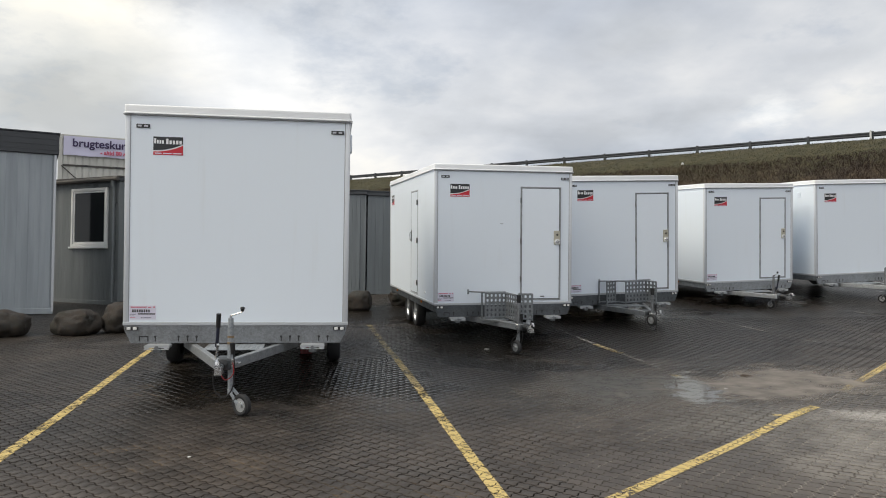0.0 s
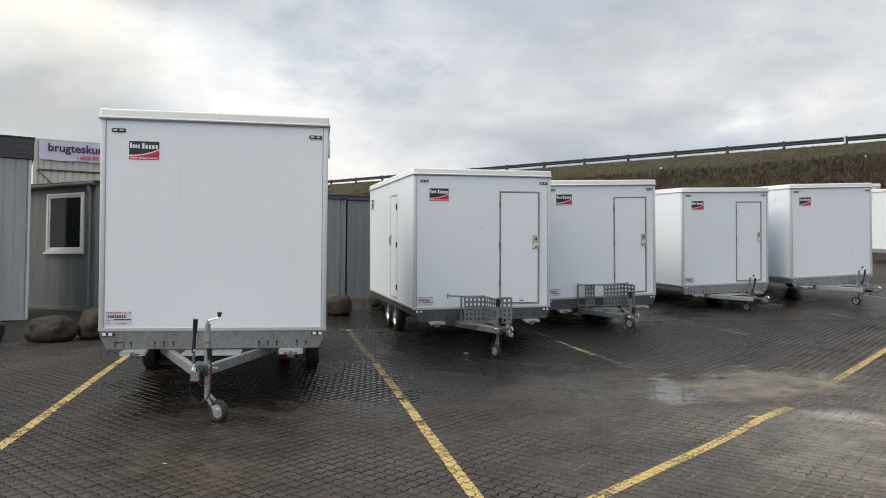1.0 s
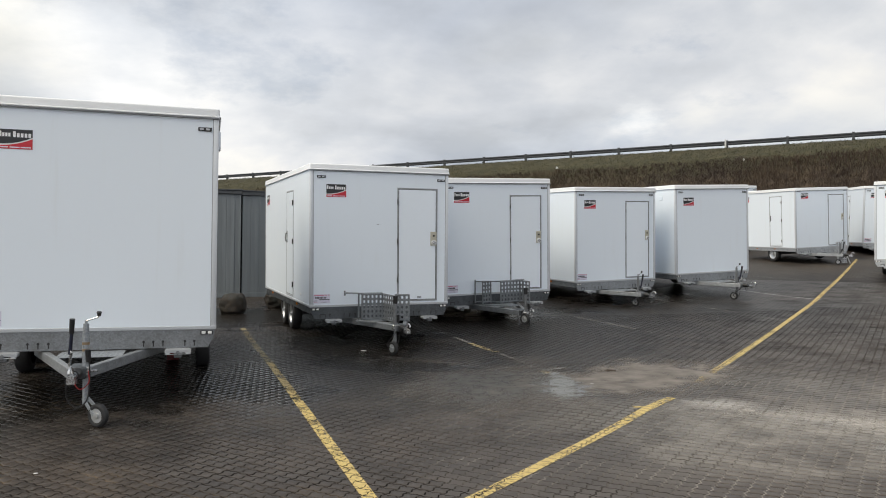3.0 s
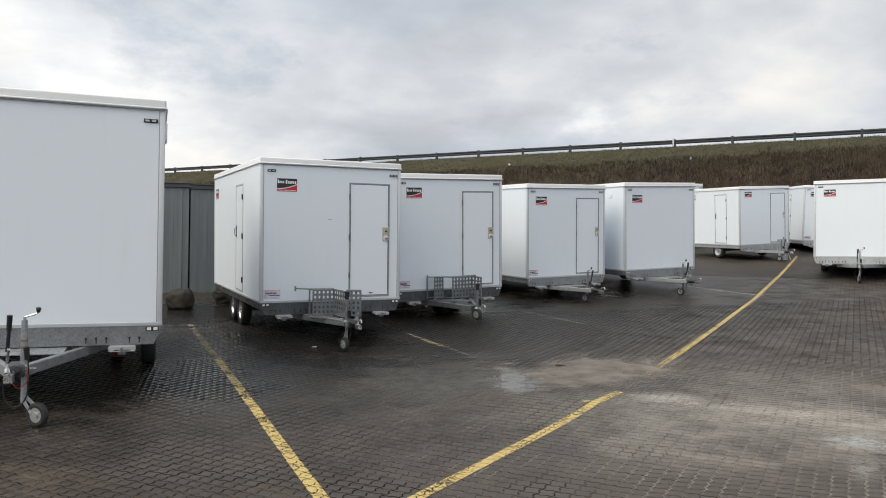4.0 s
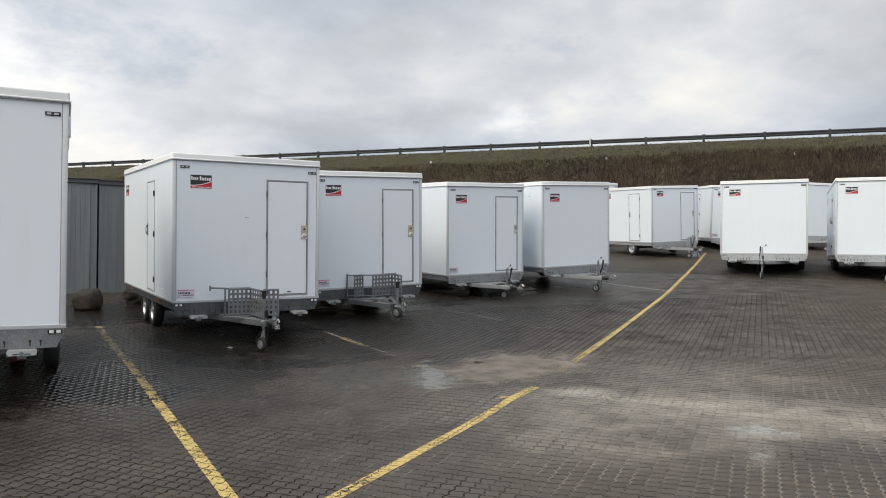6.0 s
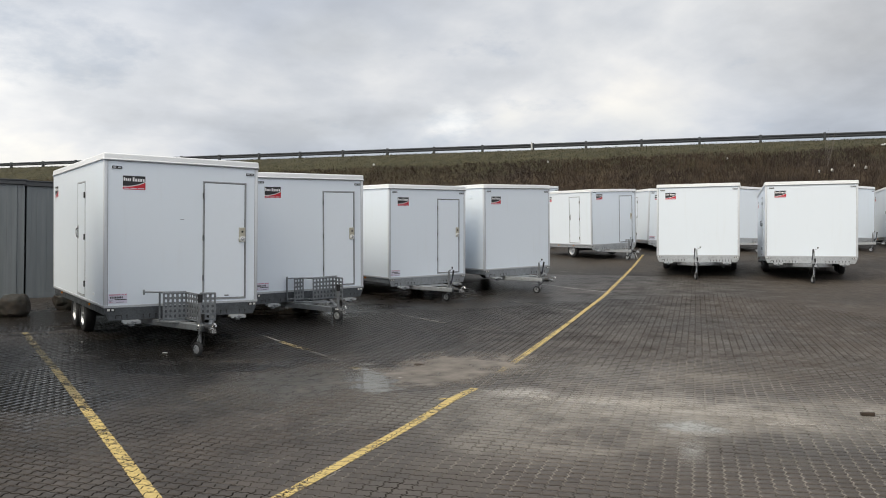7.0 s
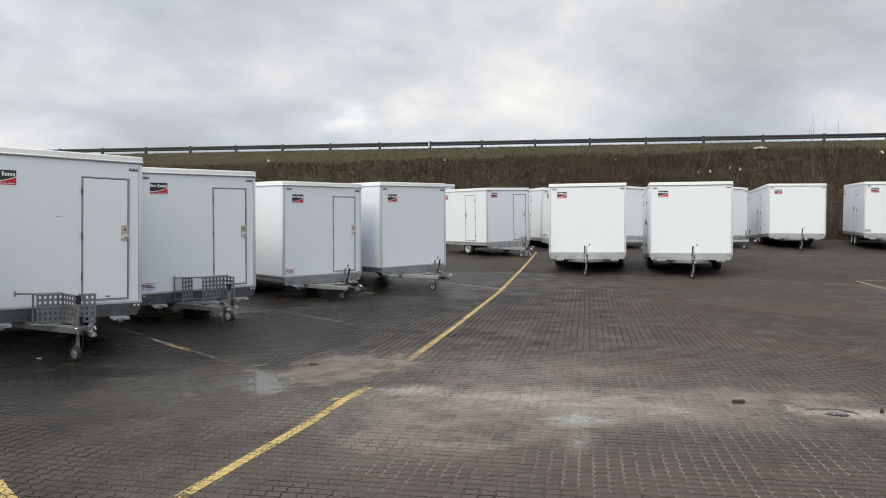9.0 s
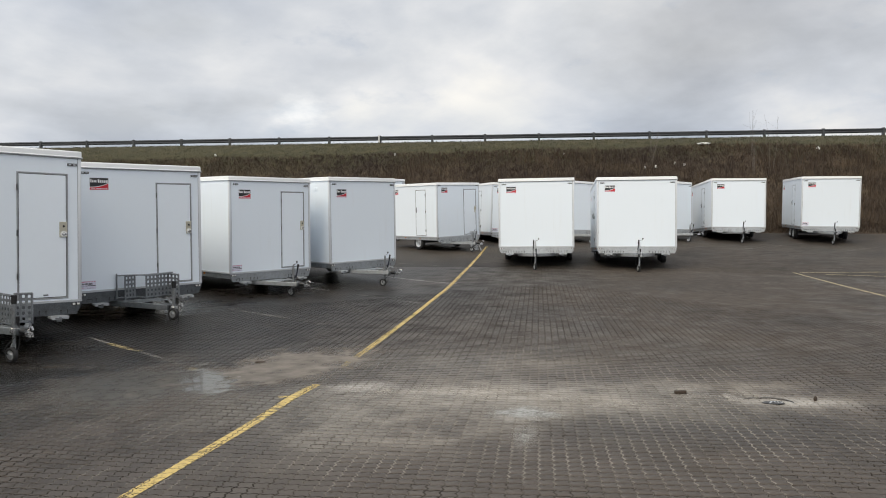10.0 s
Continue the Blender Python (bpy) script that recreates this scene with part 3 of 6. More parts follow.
class Trailer:
    """A white box wagon. Its frame: x across the front, y to the rear, z up from the floor line, 0 at the front's lower left corner."""

    def __init__(self, place, width, length, label, axles, front_door=False, side_door=None, ladder="", steps=(), vent=False, dull=False,
                 label_sticker=True, lower=0.0, slots="few", jockey=0.06, crank=True, height=TRAILER_H, raised=0.0):
        self.w, self.l, self.h = width, length, height + 0.032
        self.m = pose(*place)
        self.drop = -sum(self.ground_below(width / 2, a) for a in axles) / len(axles)
        base = self.m @ Matrix.Translation((width / 2, length / 2, -self.drop))
        self.root = thing("box_trailer", base, label, "trailer", "white box trailers in the yard")
        self.shift = Vector((-width / 2, -length / 2, self.drop))
        self.steel = BRIGHT_GALV if slots == "many" else GALV
        self.body(vent)
        self.chassis(slots, DARK_GALV if dull else GALV if self.h > 2.26 else BEAM_GALV if lower else LIGHT_GALV)
        self.running_gear(axles)
        self.drawbar(jockey, crank, raised)
        self.badges(label_sticker, lower)
        if front_door:
            self.front_door()
        if side_door:
            self.side_door(*side_door)
        if ladder:
            self.ladder(ladder)

    def ground_below(self, x, y):
        """Height of the ground in the trailer's own frame."""
        p = self.m @ Vector((x, y, -0.7))
        return -0.7 + (yard(p.x, p.y) - p.z)

    def add(self, name, bm, material, parent=None, label="", smooth=False):
        bmesh.ops.translate(bm, vec=self.shift, verts=bm.verts)
        return part(name, bm, material, parent or self.root, label, smooth)

    def body(self, vent):
        w, l, h, t = self.w, self.l, self.h, 0.045
        panels = (("front_panel", (0.03, w - 0.03, 0, t, 0.0, h)), ("rear_panel", (0.03, w - 0.03, l - t, l, 0.0, h)),
                  ("side_panel", (0, t, 0.03, l - 0.03, 0.0, h)), ("side_panel", (w - t, w, 0.03, l - 0.03, 0.0, h)),
                  ("floor_panel", (t + 0.004, w - t - 0.004, t + 0.004, l - t - 0.004, 0.004, 0.05)))
        for name, dims in panels:
            bm = bmesh.new()
            box(bm, *dims, 0.004)
            self.add(name, bm, CHASSIS_DARK if name == "floor_panel" else WHITE)
        for x, y in ((0, 0), (w, 0), (0, l), (w, l)):      # rounded aluminium corner posts
            bm = bmesh.new()
            sx, sy = (1 if x == 0 else -1), (1 if y == 0 else -1)
            x0, x1 = sorted((x - sx * 0.006, x + sx * 0.05))
            y0, y1 = sorted((y - sy * 0.006, y + sy * 0.05))
            box(bm, x0, x1, y0, y1, -0.004, h - 0.002, 0.011, 2)
            self.add("corner_trim", bm, CORNER_TRIM, smooth=True)
        for x in (0.051, w - 0.051):       # dark sealing strip beside the corner posts
            bm = bmesh.new()
            box(bm, x - 0.0035, x + 0.0035, -0.0035, 0.001, 0.005, h - 0.04)
            self.add("sealing_strip", bm, DOOR_TRIM)
        # lower edge profile
        for dims in ((-0.008, w + 0.008, -0.010, 0.03, -0.034, 0.004), (-0.008, w + 0.008, l - 0.03, l + 0.010, -0.034, 0.004),
                     (-0.009, 0.03, 0.03, l - 0.03, -0.034, 0.004), (w - 0.03, w + 0.009, 0.03, l - 0.03, -0.034, 0.004)):
            bm = bmesh.new()
            box(bm, *dims, 0.004)
            self.add("edge_profile", bm, ALU)
        # roof: a moulded cap with a rolled lip, drawn as a stack of rounded outlines
        bm = bmesh.new()
        rings = []
        for out, z in ((0.002, -0.032), (0.024, -0.032), (0.029, -0.027), (0.029, -0.018), (0.016, -0.012), (0.014, 0.050), (0.013, 0.060), (0.006, 0.068), (-0.010, 0.072), (-0.35, 0.084), (-0.8, 0.090)):
            ring = []
            r = max(0.012 + out, 0.010)
            for cx, cy, a0 in ((w + out - r, -out + r, -90), (w + out - r, l + out - r, 0), (-out + r, l + out - r, 90), (-out + r, -out + r, 180)):
                for k in range(4):
                    q = radians(a0 + 30 * k)
                    ring.append(bm.verts.new((cx + r * math.cos(q), cy + r * math.sin(q), h + z)))
            rings.append(ring)
        for ra, rb in zip(rings, rings[1:]):
            for k in range(len(ra)):
                bm.faces.new((ra[k], ra[(k + 1) % len(ra)], rb[(k + 1) % len(ra)], rb[k]))
        bm.faces.new(rings[-1])
        bm.faces.new(rings[0][::-1])
        roof = self.add("roof", bm, ROOF_WHITE, label="white moulded roof cap with a rolled lip", smooth=True)
        # grey strip that paints the shadow line below the roof lip
        bm = bmesh.new()
        box(bm, -0.022, w + 0.022, -0.022, -0.002, h - 0.046, h - 0.033, 0.003)
        self.add("drip_strip", bm, DOOR_TRIM, roof)
        if h > 2.26:       # a rounded vent cover on the far side
            bm = bmesh.new()
            box(bm, w - 0.001, w + 0.028, 0.06, 0.26, h - 0.36, h - 0.16, 0.012, 2)
            self.add("vent_cover", bm, WHITE, smooth=True)
        if vent:
            bm = bmesh.new()
            box(bm, -0.010, 0.001, 0.50, 0.64, h - 0.32, h - 0.20, 0.004)
            for k in range(5):
                box(bm, -0.014, -0.009, 0.515, 0.625, h - 0.308 + k * 0.021, h - 0.298 + k * 0.021)
            self.add("side_vent", bm, WHITE)

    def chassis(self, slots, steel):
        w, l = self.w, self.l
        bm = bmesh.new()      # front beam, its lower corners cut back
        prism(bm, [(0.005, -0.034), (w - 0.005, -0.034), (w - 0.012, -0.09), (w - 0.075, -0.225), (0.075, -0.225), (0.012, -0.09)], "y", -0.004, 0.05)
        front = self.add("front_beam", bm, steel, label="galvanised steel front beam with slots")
        at = [0.33, 0.57, 0.665, 0.76, w - 0.72, w - 0.625, w - 0.53, w - 0.31, w - 0.215] if slots == "few" else \
            [0.24 + 0.09 * k for k in range(8)] + [w - 0.24 - 0.09 * k for k in range(8)]
        for u in at:
            bm = bmesh.new()
            box(bm, u - 0.006, u + 0.006, -0.007, 0.0, -0.207, -0.165, 0.002)
            tube(bm, (u, -0.007, -0.155), (u, 0.0, -0.155), 0.013, sides=10)
            self.add("slot", bm, BLACK, front)
        bm = bmesh.new()
        box(bm, 0.16, 0.26, -0.007, 0.0, -0.160, -0.148), box(bm, 0.16, 0.172, -0.007, 0.0, -0.205, -0.16), box(bm, 0.248, 0.26, -0.007, 0.0, -0.205, -0.16)
        self.add("slot", bm, BLACK, front)
        for x in (0.09, w - 0.09):     # front marker lamps
            bm = bmesh.new()
            box(bm, x - 0.065, x + 0.065, -0.022, 0.0, -0.085, -0.045, 0.004)
            lamp = self.add("marker_lamp", bm, BLACK)
            for k in (-0.032, 0.032):
                bm = bmesh.new()
                box(bm, x + k - 0.02, x + k + 0.02, -0.027, -0.018, -0.08, -0.05, 0.003)
                self.add("lens", bm, LENS_CLEAR, lamp)
        for x0, x1 in ((0.02, 0.07), (w - 0.07, w - 0.02)):        # side rails
            bm = bmesh.new()
            box(bm, x0, x1, 0.05, l - 0.04, -0.15, -0.034, 0.004)
            self.add("side_rail", bm, steel)
        bm = bmesh.new()
        box(bm, 0.02, w - 0.02, l - 0.035, l, -0.20, -0.034, 0.005)
        self.add("rear_beam", bm, GALV)
        for y in (0.9, l - 0.9):
            bm = bmesh.new()
            box(bm, 0.075, w - 0.075, y, y + 0.06, -0.14, -0.036, 0.004)
            self.add("cross_member", bm, CHASSIS_DARK)
        for x in (0.375, w - 0.375):      # folded corner steadies: a ribbed plate with a hinge lug
            bm = bmesh.new()
            prism(bm, [(x - 0.130, -0.238), (x - 0.115, -0.228), (x + 0.115, -0.228), (x + 0.130, -0.238), (x + 0.128, -0.262), (x + 0.09, -0.272), (x + 0.07, -0.256), (x - 0.07, -0.256), (x - 0.09, -0.272), (x - 0.128, -0.262)], "y", -0.15, -0.01)
            box(bm, x - 0.128, x + 0.128, -0.158, -0.151, -0.2755, -0.268, 0.002)
            steady = self.add("corner_steady", bm, BRIGHT_GALV, label="bright zinc-plated folded corner steady")
            bm = bmesh.new()
            tube(bm, (x, -0.170, -0.255), (x, -0.14, -0.255), 0.020, sides=10)
            box(bm, x - 0.04, x + 0.04, -0.12, -0.04, -0.315, -0.262, 0.006)
            self.add("hinge_lug", bm, GALV, steady)
        for y in (1.1, l - 1.0):        # amber and red side lamps
            for x in (0.012, w - 0.012):
                bm = bmesh.new()
                s = -1 if x < 1 else 1
                box(bm, min(x, x + s * 0.02), max(x, x + s * 0.02), y, y + 0.06, -0.085, -0.05, 0.003)
                self.add("side_lamp", bm, LENS_AMBER)

    def wheel(self, x, y, side):
        r, g = 0.29, self.ground_below(x, y)
        z = g + r
        bm = bmesh.new()
        prof = [(-0.085, 0.19), (-0.09, 0.24), (-0.078, 0.275), (-0.055, r), (0.055, r), (0.078, 0.275), (0.09, 0.24), (0.085, 0.19)]
        rings = [[bm.verts.new((x + px, y + pr * math.cos(2 * math.pi * k / 28), z + pr * math.sin(2 * math.pi * k / 28))) for k in range(28)] for px, pr in prof]
        for ra, rb in zip(rings, rings[1:] + rings[:1]):
            for k in range(28):
                bm.faces.new((ra[k], ra[(k + 1) % 28], rb[(k + 1) % 28], rb[k]))
        bmesh.ops.recalc_face_normals(bm, faces=bm.faces)
        tyre = self.add("wheel", bm, RUBBER, label="black rubber tyre on a silver steel rim", smooth=True)
        bm = bmesh.new()
        face = [(0.07, 0.19), (0.045, 0.175), (0.03, 0.11), (0.05, 0.085), (0.05, 0.0)]
        rings = [[bm.verts.new((x + side * px, y + max(pr, 0.004) * math.cos(2 * math.pi * k / 28), z + max(pr, 0.004) * math.sin(2 * math.pi * k / 28))) for k in range(28)] for px, pr in face]
        for ra, rb in zip(rings, rings[1:]):
            for k in range(28):
                bm.faces.new((ra[k], ra[(k + 1) % 28], rb[(k + 1) % 28], rb[k]))
        bm.faces.new(rings[-1])
        tube(bm, (x + side * 0.045, y, z), (x + side * 0.085, y, z), 0.045, 0.038, 14)
        bmesh.ops.recalc_face_normals(bm, faces=bm.faces)
        rim = self.add("rim", bm, SILVER_RIM, tyre, smooth=True)
        for k in range(5):
            q = 2 * math.pi * k / 5 + 0.3
            bm = bmesh.new()
            tube(bm, (x + side * 0.045, y + 0.066 * math.cos(q), z + 0.066 * math.sin(q)), (x + side * 0.062, y + 0.066 * math.cos(q), z + 0.066 * math.sin(q)), 0.011, sides=6)
            self.add("wheel_bolt", bm, STEEL, tyre)
        return z

    def running_gear(self, axles):
        for y in axles:
            zs = [self.wheel(x, y, s) for x, s in ((0.14, -1), (self.w - 0.14, 1))]
            bm = bmesh.new()
            beam(bm, (0.24, y, zs[0]), (self.w - 0.24, y, zs[1]), 0.07, 0.07)
            self.add("axle", bm, CHASSIS_DARK)
        for x in (0.0, self.w - 0.24):      # mudguard strip over the wheels
            bm = bmesh.new()
            prism(bm, [(axles[0] - 0.42, -0.16), (axles[0] - 0.38, -0.036), (axles[-1] + 0.38, -0.036), (axles[-1] + 0.42, -0.16)], "x", x + 0.075, x + 0.165)
            self.add("wheel_housing", bm, CHASSIS_DARK)
        bm = bmesh.new()
        box(bm, self.w / 2 - 0.5, self.w / 2 - 0.43, 0.3, axles[-1] + 0.4, -0.25, -0.15, 0.004)
        self.add("chassis_rail", bm, CHASSIS_DARK)
        bm = bmesh.new()
        box(bm, self.w / 2 + 0.43, self.w / 2 + 0.5, 0.3, axles[-1] + 0.4, -0.25, -0.15, 0.004)
        self.add("chassis_rail", bm, CHASSIS_DARK)

    def drawbar(self, offset, crank, raised):
        offset_y = 0.06 if self.h > 2.245 else -0.27
        c, tip = self.w / 2, -1.05
        zb = -0.29
        for s in (-1, 1):
            bm = bmesh.new()
            beam(bm, (c + s * 0.62, 0.45, zb + 0.01), (c + s * 0.055, tip, zb), 0.06, 0.095, 0.006)
            self.add("drawbar_beam", bm, BEAM_GALV if self.h > 2.26 or offset < 0 else LIGHT_GALV)
        bm = bmesh.new()
        box(bm, c - 0.30, c + 0.30, -0.42, 0.02, zb + 0.045, zb + 0.052)
        for k in range(12):
            for j in range(5):
                box(bm, c - 0.28 + 0.047 * k, c - 0.25 + 0.047 * k, -0.38 + 0.08 * j, -0.37 + 0.08 * j, zb + 0.052, zb + 0.056)
        self.add("tread_plate", bm, STEP_GALV)
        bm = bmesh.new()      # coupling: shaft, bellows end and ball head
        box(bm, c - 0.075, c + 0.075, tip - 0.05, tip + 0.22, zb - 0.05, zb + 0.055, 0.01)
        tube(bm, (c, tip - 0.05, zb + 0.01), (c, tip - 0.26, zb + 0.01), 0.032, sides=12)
        coupling = self.add("coupling", bm, DARK_GALV, smooth=True)
        bm = bmesh.new()
        for k in range(5):
            tube(bm, (c, tip - 0.06 - 0.026 * k, zb + 0.01), (c, tip - 0.086 - 0.026 * k, zb + 0.01), 0.05, 0.04, 12)
        self.add("bellows", bm, BLACK, coupling, smooth=True)
        bm = bmesh.new()
        prism(bm, [(-0.034, -0.04), (0.034, -0.04), (0.03, 0.02), (0.0, 0.036), (-0.03, 0.02)], "y", tip - 0.37, tip - 0.24)
        bmesh.ops.translate(bm, vec=(c, 0, zb), verts=bm.verts)
        sweep(bm, bend([(c, tip - 0.27, zb + 0.04), (c, tip - 0.34, zb + 0.10), (c, tip - 0.42, zb + 0.095), (c, tip - 0.44, zb + 0.06)]), 0.014)
        self.add("ball_head", bm, STEEL, coupling, smooth=True)
        # handbrake lever
        if crank:
            bm = bmesh.new()
            beam(bm, (c - 0.08, tip + 0.06, zb + 0.03), (c - 0.05, tip - 0.02, zb + 0.20), 0.018, 0.034, 0.004)
            lever = self.add("brake_lever", bm, STEEL)
            bm = bmesh.new()
            tube(bm, (c - 0.066, tip + 0.012, zb + 0.17), (c - 0.048, tip - 0.024, zb + 0.38), 0.017, 0.015, 10)
            self.add("gas_spring", bm, BLUE_BLACK, lever, smooth=True)
            bm = bmesh.new()
            tube(bm, (c - 0.050, tip - 0.022, zb + 0.36), (c - 0.042, tip - 0.04, zb + 0.49), 0.021, 0.023, 10)
            self.add("grip", bm, BLACK, lever, smooth=True)
        # jockey wheel
        first = self.h > 2.26
        jx, jy = c + (offset if first or offset < 0 else 0.0), tip + (0.04 if first else offset_y if offset < 0 else 0.20)
        g = self.ground_below(jx, jy) + raised
        bm = bmesh.new()
        tube(bm, (jx, jy, g + 0.20), (jx, jy, zb + 0.02), 0.024, sides=14)
        tube(bm, (jx, jy, zb + 0.02), (jx, jy, zb + 0.36), 0.030, sides=14)
        tube(bm, (jx, jy, zb + 0.36), (jx, jy, zb + 0.44), 0.025, sides=14)
        tube(bm, (jx, jy, zb + 0.44), (jx, jy, zb + 0.47), 0.012, sides=8)
        jockey = self.add("jockey_tube", bm, STEP_GALV if first else self.steel, smooth=True)
        if first:
            for z in (0.19, 0.25):       # turns of tan tape round the tube
                bm = bmesh.new()
                tube(bm, (jx, jy, zb + z), (jx, jy, zb + z + 0.022), 0.0325, sides=14)
                self.add("tape", bm, TAN_TAPE, jockey, smooth=True)
        bm = bmesh.new()
        box(bm, jx - 0.05, jx + 0.045, jy - 0.05, jy + 0.05, zb - 0.03, zb + 0.05, 0.012)
        tube(bm, (jx + 0.04, jy, zb + 0.01), (jx + 0.10, jy, zb + 0.01), 0.009, sides=6)
        self.add("clamp", bm, STEEL, jockey)
        if crank:
            bm = bmesh.new()
            sweep(bm, bend([(jx, jy, zb + 0.465), (jx + 0.05, jy, zb + 0.48), (jx + 0.095, jy, zb + 0.495), (jx + 0.105, jy, zb + 0.51)], 4), 0.007)
            handle = self.add("crank", bm, STEEL, jockey)
            bm = bmesh.new()
            tube(bm, (jx + 0.105, jy, zb + 0.505), (jx + 0.107, jy, zb + 0.535), 0.014, 0.022, 10)
            tube(bm, (jx + 0.107, jy, zb + 0.535), (jx + 0.107, jy, zb + 0.55), 0.024, 0.018, 10)
            self.add("knob", bm, BLACK, handle, smooth=True)
        else:
            bm = bmesh.new()
            tube(bm, (jx, jy, zb + 0.38), (jx, jy, zb + 0.50), 0.036, 0.040, 12)
            self.add("jockey_cap", bm, BLACK, jockey, smooth=True)
        wx, wy, wr = (jx + 0.12, jy - 0.08, 0.105) if first else (jx - 0.06, jy - 0.08, 0.105) if offset < 0 else (jx - 0.02, jy + 0.07, 0.10)
        bm = bmesh.new()
        beam(bm, (jx - 0.02, jy, g + 0.25), (wx - 0.040, wy, g + wr), 0.010, 0.034, 0.003)
        beam(bm, (jx + 0.02, jy, g + 0.25), (wx + 0.040, wy, g + wr), 0.010, 0.034, 0.003)
        self.add("fork", bm, STEP_GALV if first else self.steel, jockey)
        bm = bmesh.new()
        prof = [(-0.028, 0.066), (-0.030, 0.088), (-0.018, wr), (0.018, wr), (0.030, 0.088), (0.028, 0.066)]
        turn = Matrix.Translation((wx, wy, g + wr)) @ pose(0, 0, 0, 0, 0, 52 if first else 22)
        rings = [[bm.verts.new((px, pr * math.cos(2 * math.pi * k / 22), pr * math.sin(2 * math.pi * k / 22))) for k in range(22)] for px, pr in prof]
        for ra, rb in zip(rings, rings[1:] + rings[:1]):
            for k in range(22):
                bm.faces.new((ra[k], ra[(k + 1) % 22], rb[(k + 1) % 22], rb[k]))
        bmesh.ops.recalc_face_normals(bm, faces=bm.faces)
        bmesh.ops.transform(bm, matrix=turn, verts=bm.verts)
        tyre = self.add("jockey_tyre", bm, RUBBER, jockey, "small solid black rubber tyre", smooth=True)
        bm = bmesh.new()
        tube(bm, (-0.022, 0, 0), (0.022, 0, 0), 0.068, sides=20)
        tube(bm, (-0.034, 0, 0), (0.034, 0, 0), 0.026, sides=12)
        bmesh.ops.transform(bm, matrix=turn, verts=bm.verts)
        self.add("jockey_rim", bm, SILVER_RIM, jockey, smooth=True)
        # brake cable and lighting cable with its plug
        bm = bmesh.new()
        sweep(bm, bend([(jx + 0.035, jy - 0.06, zb + 0.12), (jx + 0.045, jy - 0.07, zb - 0.02), (jx + 0.03, jy - 0.07, zb - 0.22), (jx - 0.05, jy - 0.06, zb - 0.31), (jx - 0.14, jy - 0.04, zb - 0.24), (c - 0.09, tip - 0.04, zb - 0.06)]), 0.007)
        self.add("lighting_cable", bm, BLACK, smooth=True)
        bm = bmesh.new()
        tube(bm, (jx + 0.03, jy - 0.055, zb + 0.10), (jx + 0.025, jy - 0.06, zb + 0.21), 0.020, 0.026, 10)
        self.add("plug", bm, BLACK, smooth=True)
        bm = bmesh.new()
        sweep(bm, bend([(c + 0.09, tip - 0.02, zb + 0.02), (c + 0.10, tip - 0.06, zb - 0.08), (c + 0.03, tip - 0.10, zb - 0.13), (c - 0.03, tip - 0.12, zb - 0.03)]), 0.0045)
        self.add("breakaway_cable", bm, CABLE_RED if first else BLACK, smooth=True)

    def emblem(self, front, u, z, s=1.0):
        """The makers' sticker, as shapes alone: black over red, parted by a white sweep, with bars for the lettering."""
        def put(bm, outline, lift):
            prism(bm, outline, "y", -lift, 0.001)
            if not front:
                for v in bm.verts:
                    v.co = Vector((v.co.y, v.co.x, v.co.z))
                bmesh.ops.reverse_faces(bm, faces=bm.faces)
        w, h = 0.33 * s, 0.21 * s
        flip = (lambda k: k) if front else (lambda k: w - k)
        curve = [(w * k / 10, h * (0.20 + 0.36 * (k / 10) ** 2.2)) for k in range(11)]
        def ring(pts):
            return [(u + flip(a), z + b) for a, b in pts]
        bm = bmesh.new()
        put(bm, ring([(0, 0), (w, 0), (w, h), (0, h)]), 0.002)
        back = self.add("maker_sticker", bm, STICK_WHITE)
        bm = bmesh.new()
        put(bm, ring([(a, b + 0.010) for a, b in curve] + [(w, h), (0, h)]), 0.004)
        self.add("black_field", bm, STICK_BLACK, back)
        bm = bmesh.new()
        put(bm, ring([(0, 0), (w, 0)] + [(a, b - 0.004) for a, b in reversed(curve)]), 0.004)
        self.add("red_field", bm, STICK_RED, back)
        for a0, a1, b0, b1 in ((0.03, 0.38, 0.62, 0.90), (0.43, 0.99, 0.60, 0.90)):
            n = 4 if a1 < 0.4 else 5
            for k in range(n):       # bars in place of letters
                bm = bmesh.new()
                c0 = a0 + (a1 - a0) * k / n
                put(bm, ring([(w * c0, h * b0), (w * (c0 + (a1 - a0) / n * 0.70), h * b0), (w * (c0 + (a1 - a0) / n * 0.70), h * (b1 if k == 0 else b1 - 0.09)), (w * c0, h * (b1 if k == 0 else b1 - 0.09))]), 0.0052)
                self.add("print_bar", bm, STICK_WHITE, back)
        for a0, a1 in ((0.05, 0.28), (0.33, 0.62), (0.66, 0.95)):
            bm = bmesh.new()
            put(bm, ring([(w * a0, h * 0.055), (w * a1, h * 0.055), (w * a1, h * 0.115), (w * a0, h * 0.115)]), 0.0052)
            self.add("print_bar", bm, LABEL_PAPER, back)

    def badges(self, label_sticker, lower):
        w, h = self.w, self.h
        for u in (0.18, w - 0.135):
            bm = bmesh.new()
            box(bm, u - 0.07, u + 0.07, -0.012, 0.001, 2.09, 2.13, 0.004)
            badge = self.add("roof_bracket", bm, BLACK)
            for k in (-0.035, 0.03):
                bm = bmesh.new()
                box(bm, u + k - 0.02, u + k + 0.02, -0.014, -0.011, 2.10, 2.12)
                self.add("print_bar", bm, ALU, badge)
        big = self.h > 2.26
        self.emblem(True, 0.285 if big else 0.265, (1.805 if big else 1.815) - lower, 0.93 if big else 1.0)
        self.emblem(False, self.l - 0.55, 1.78)
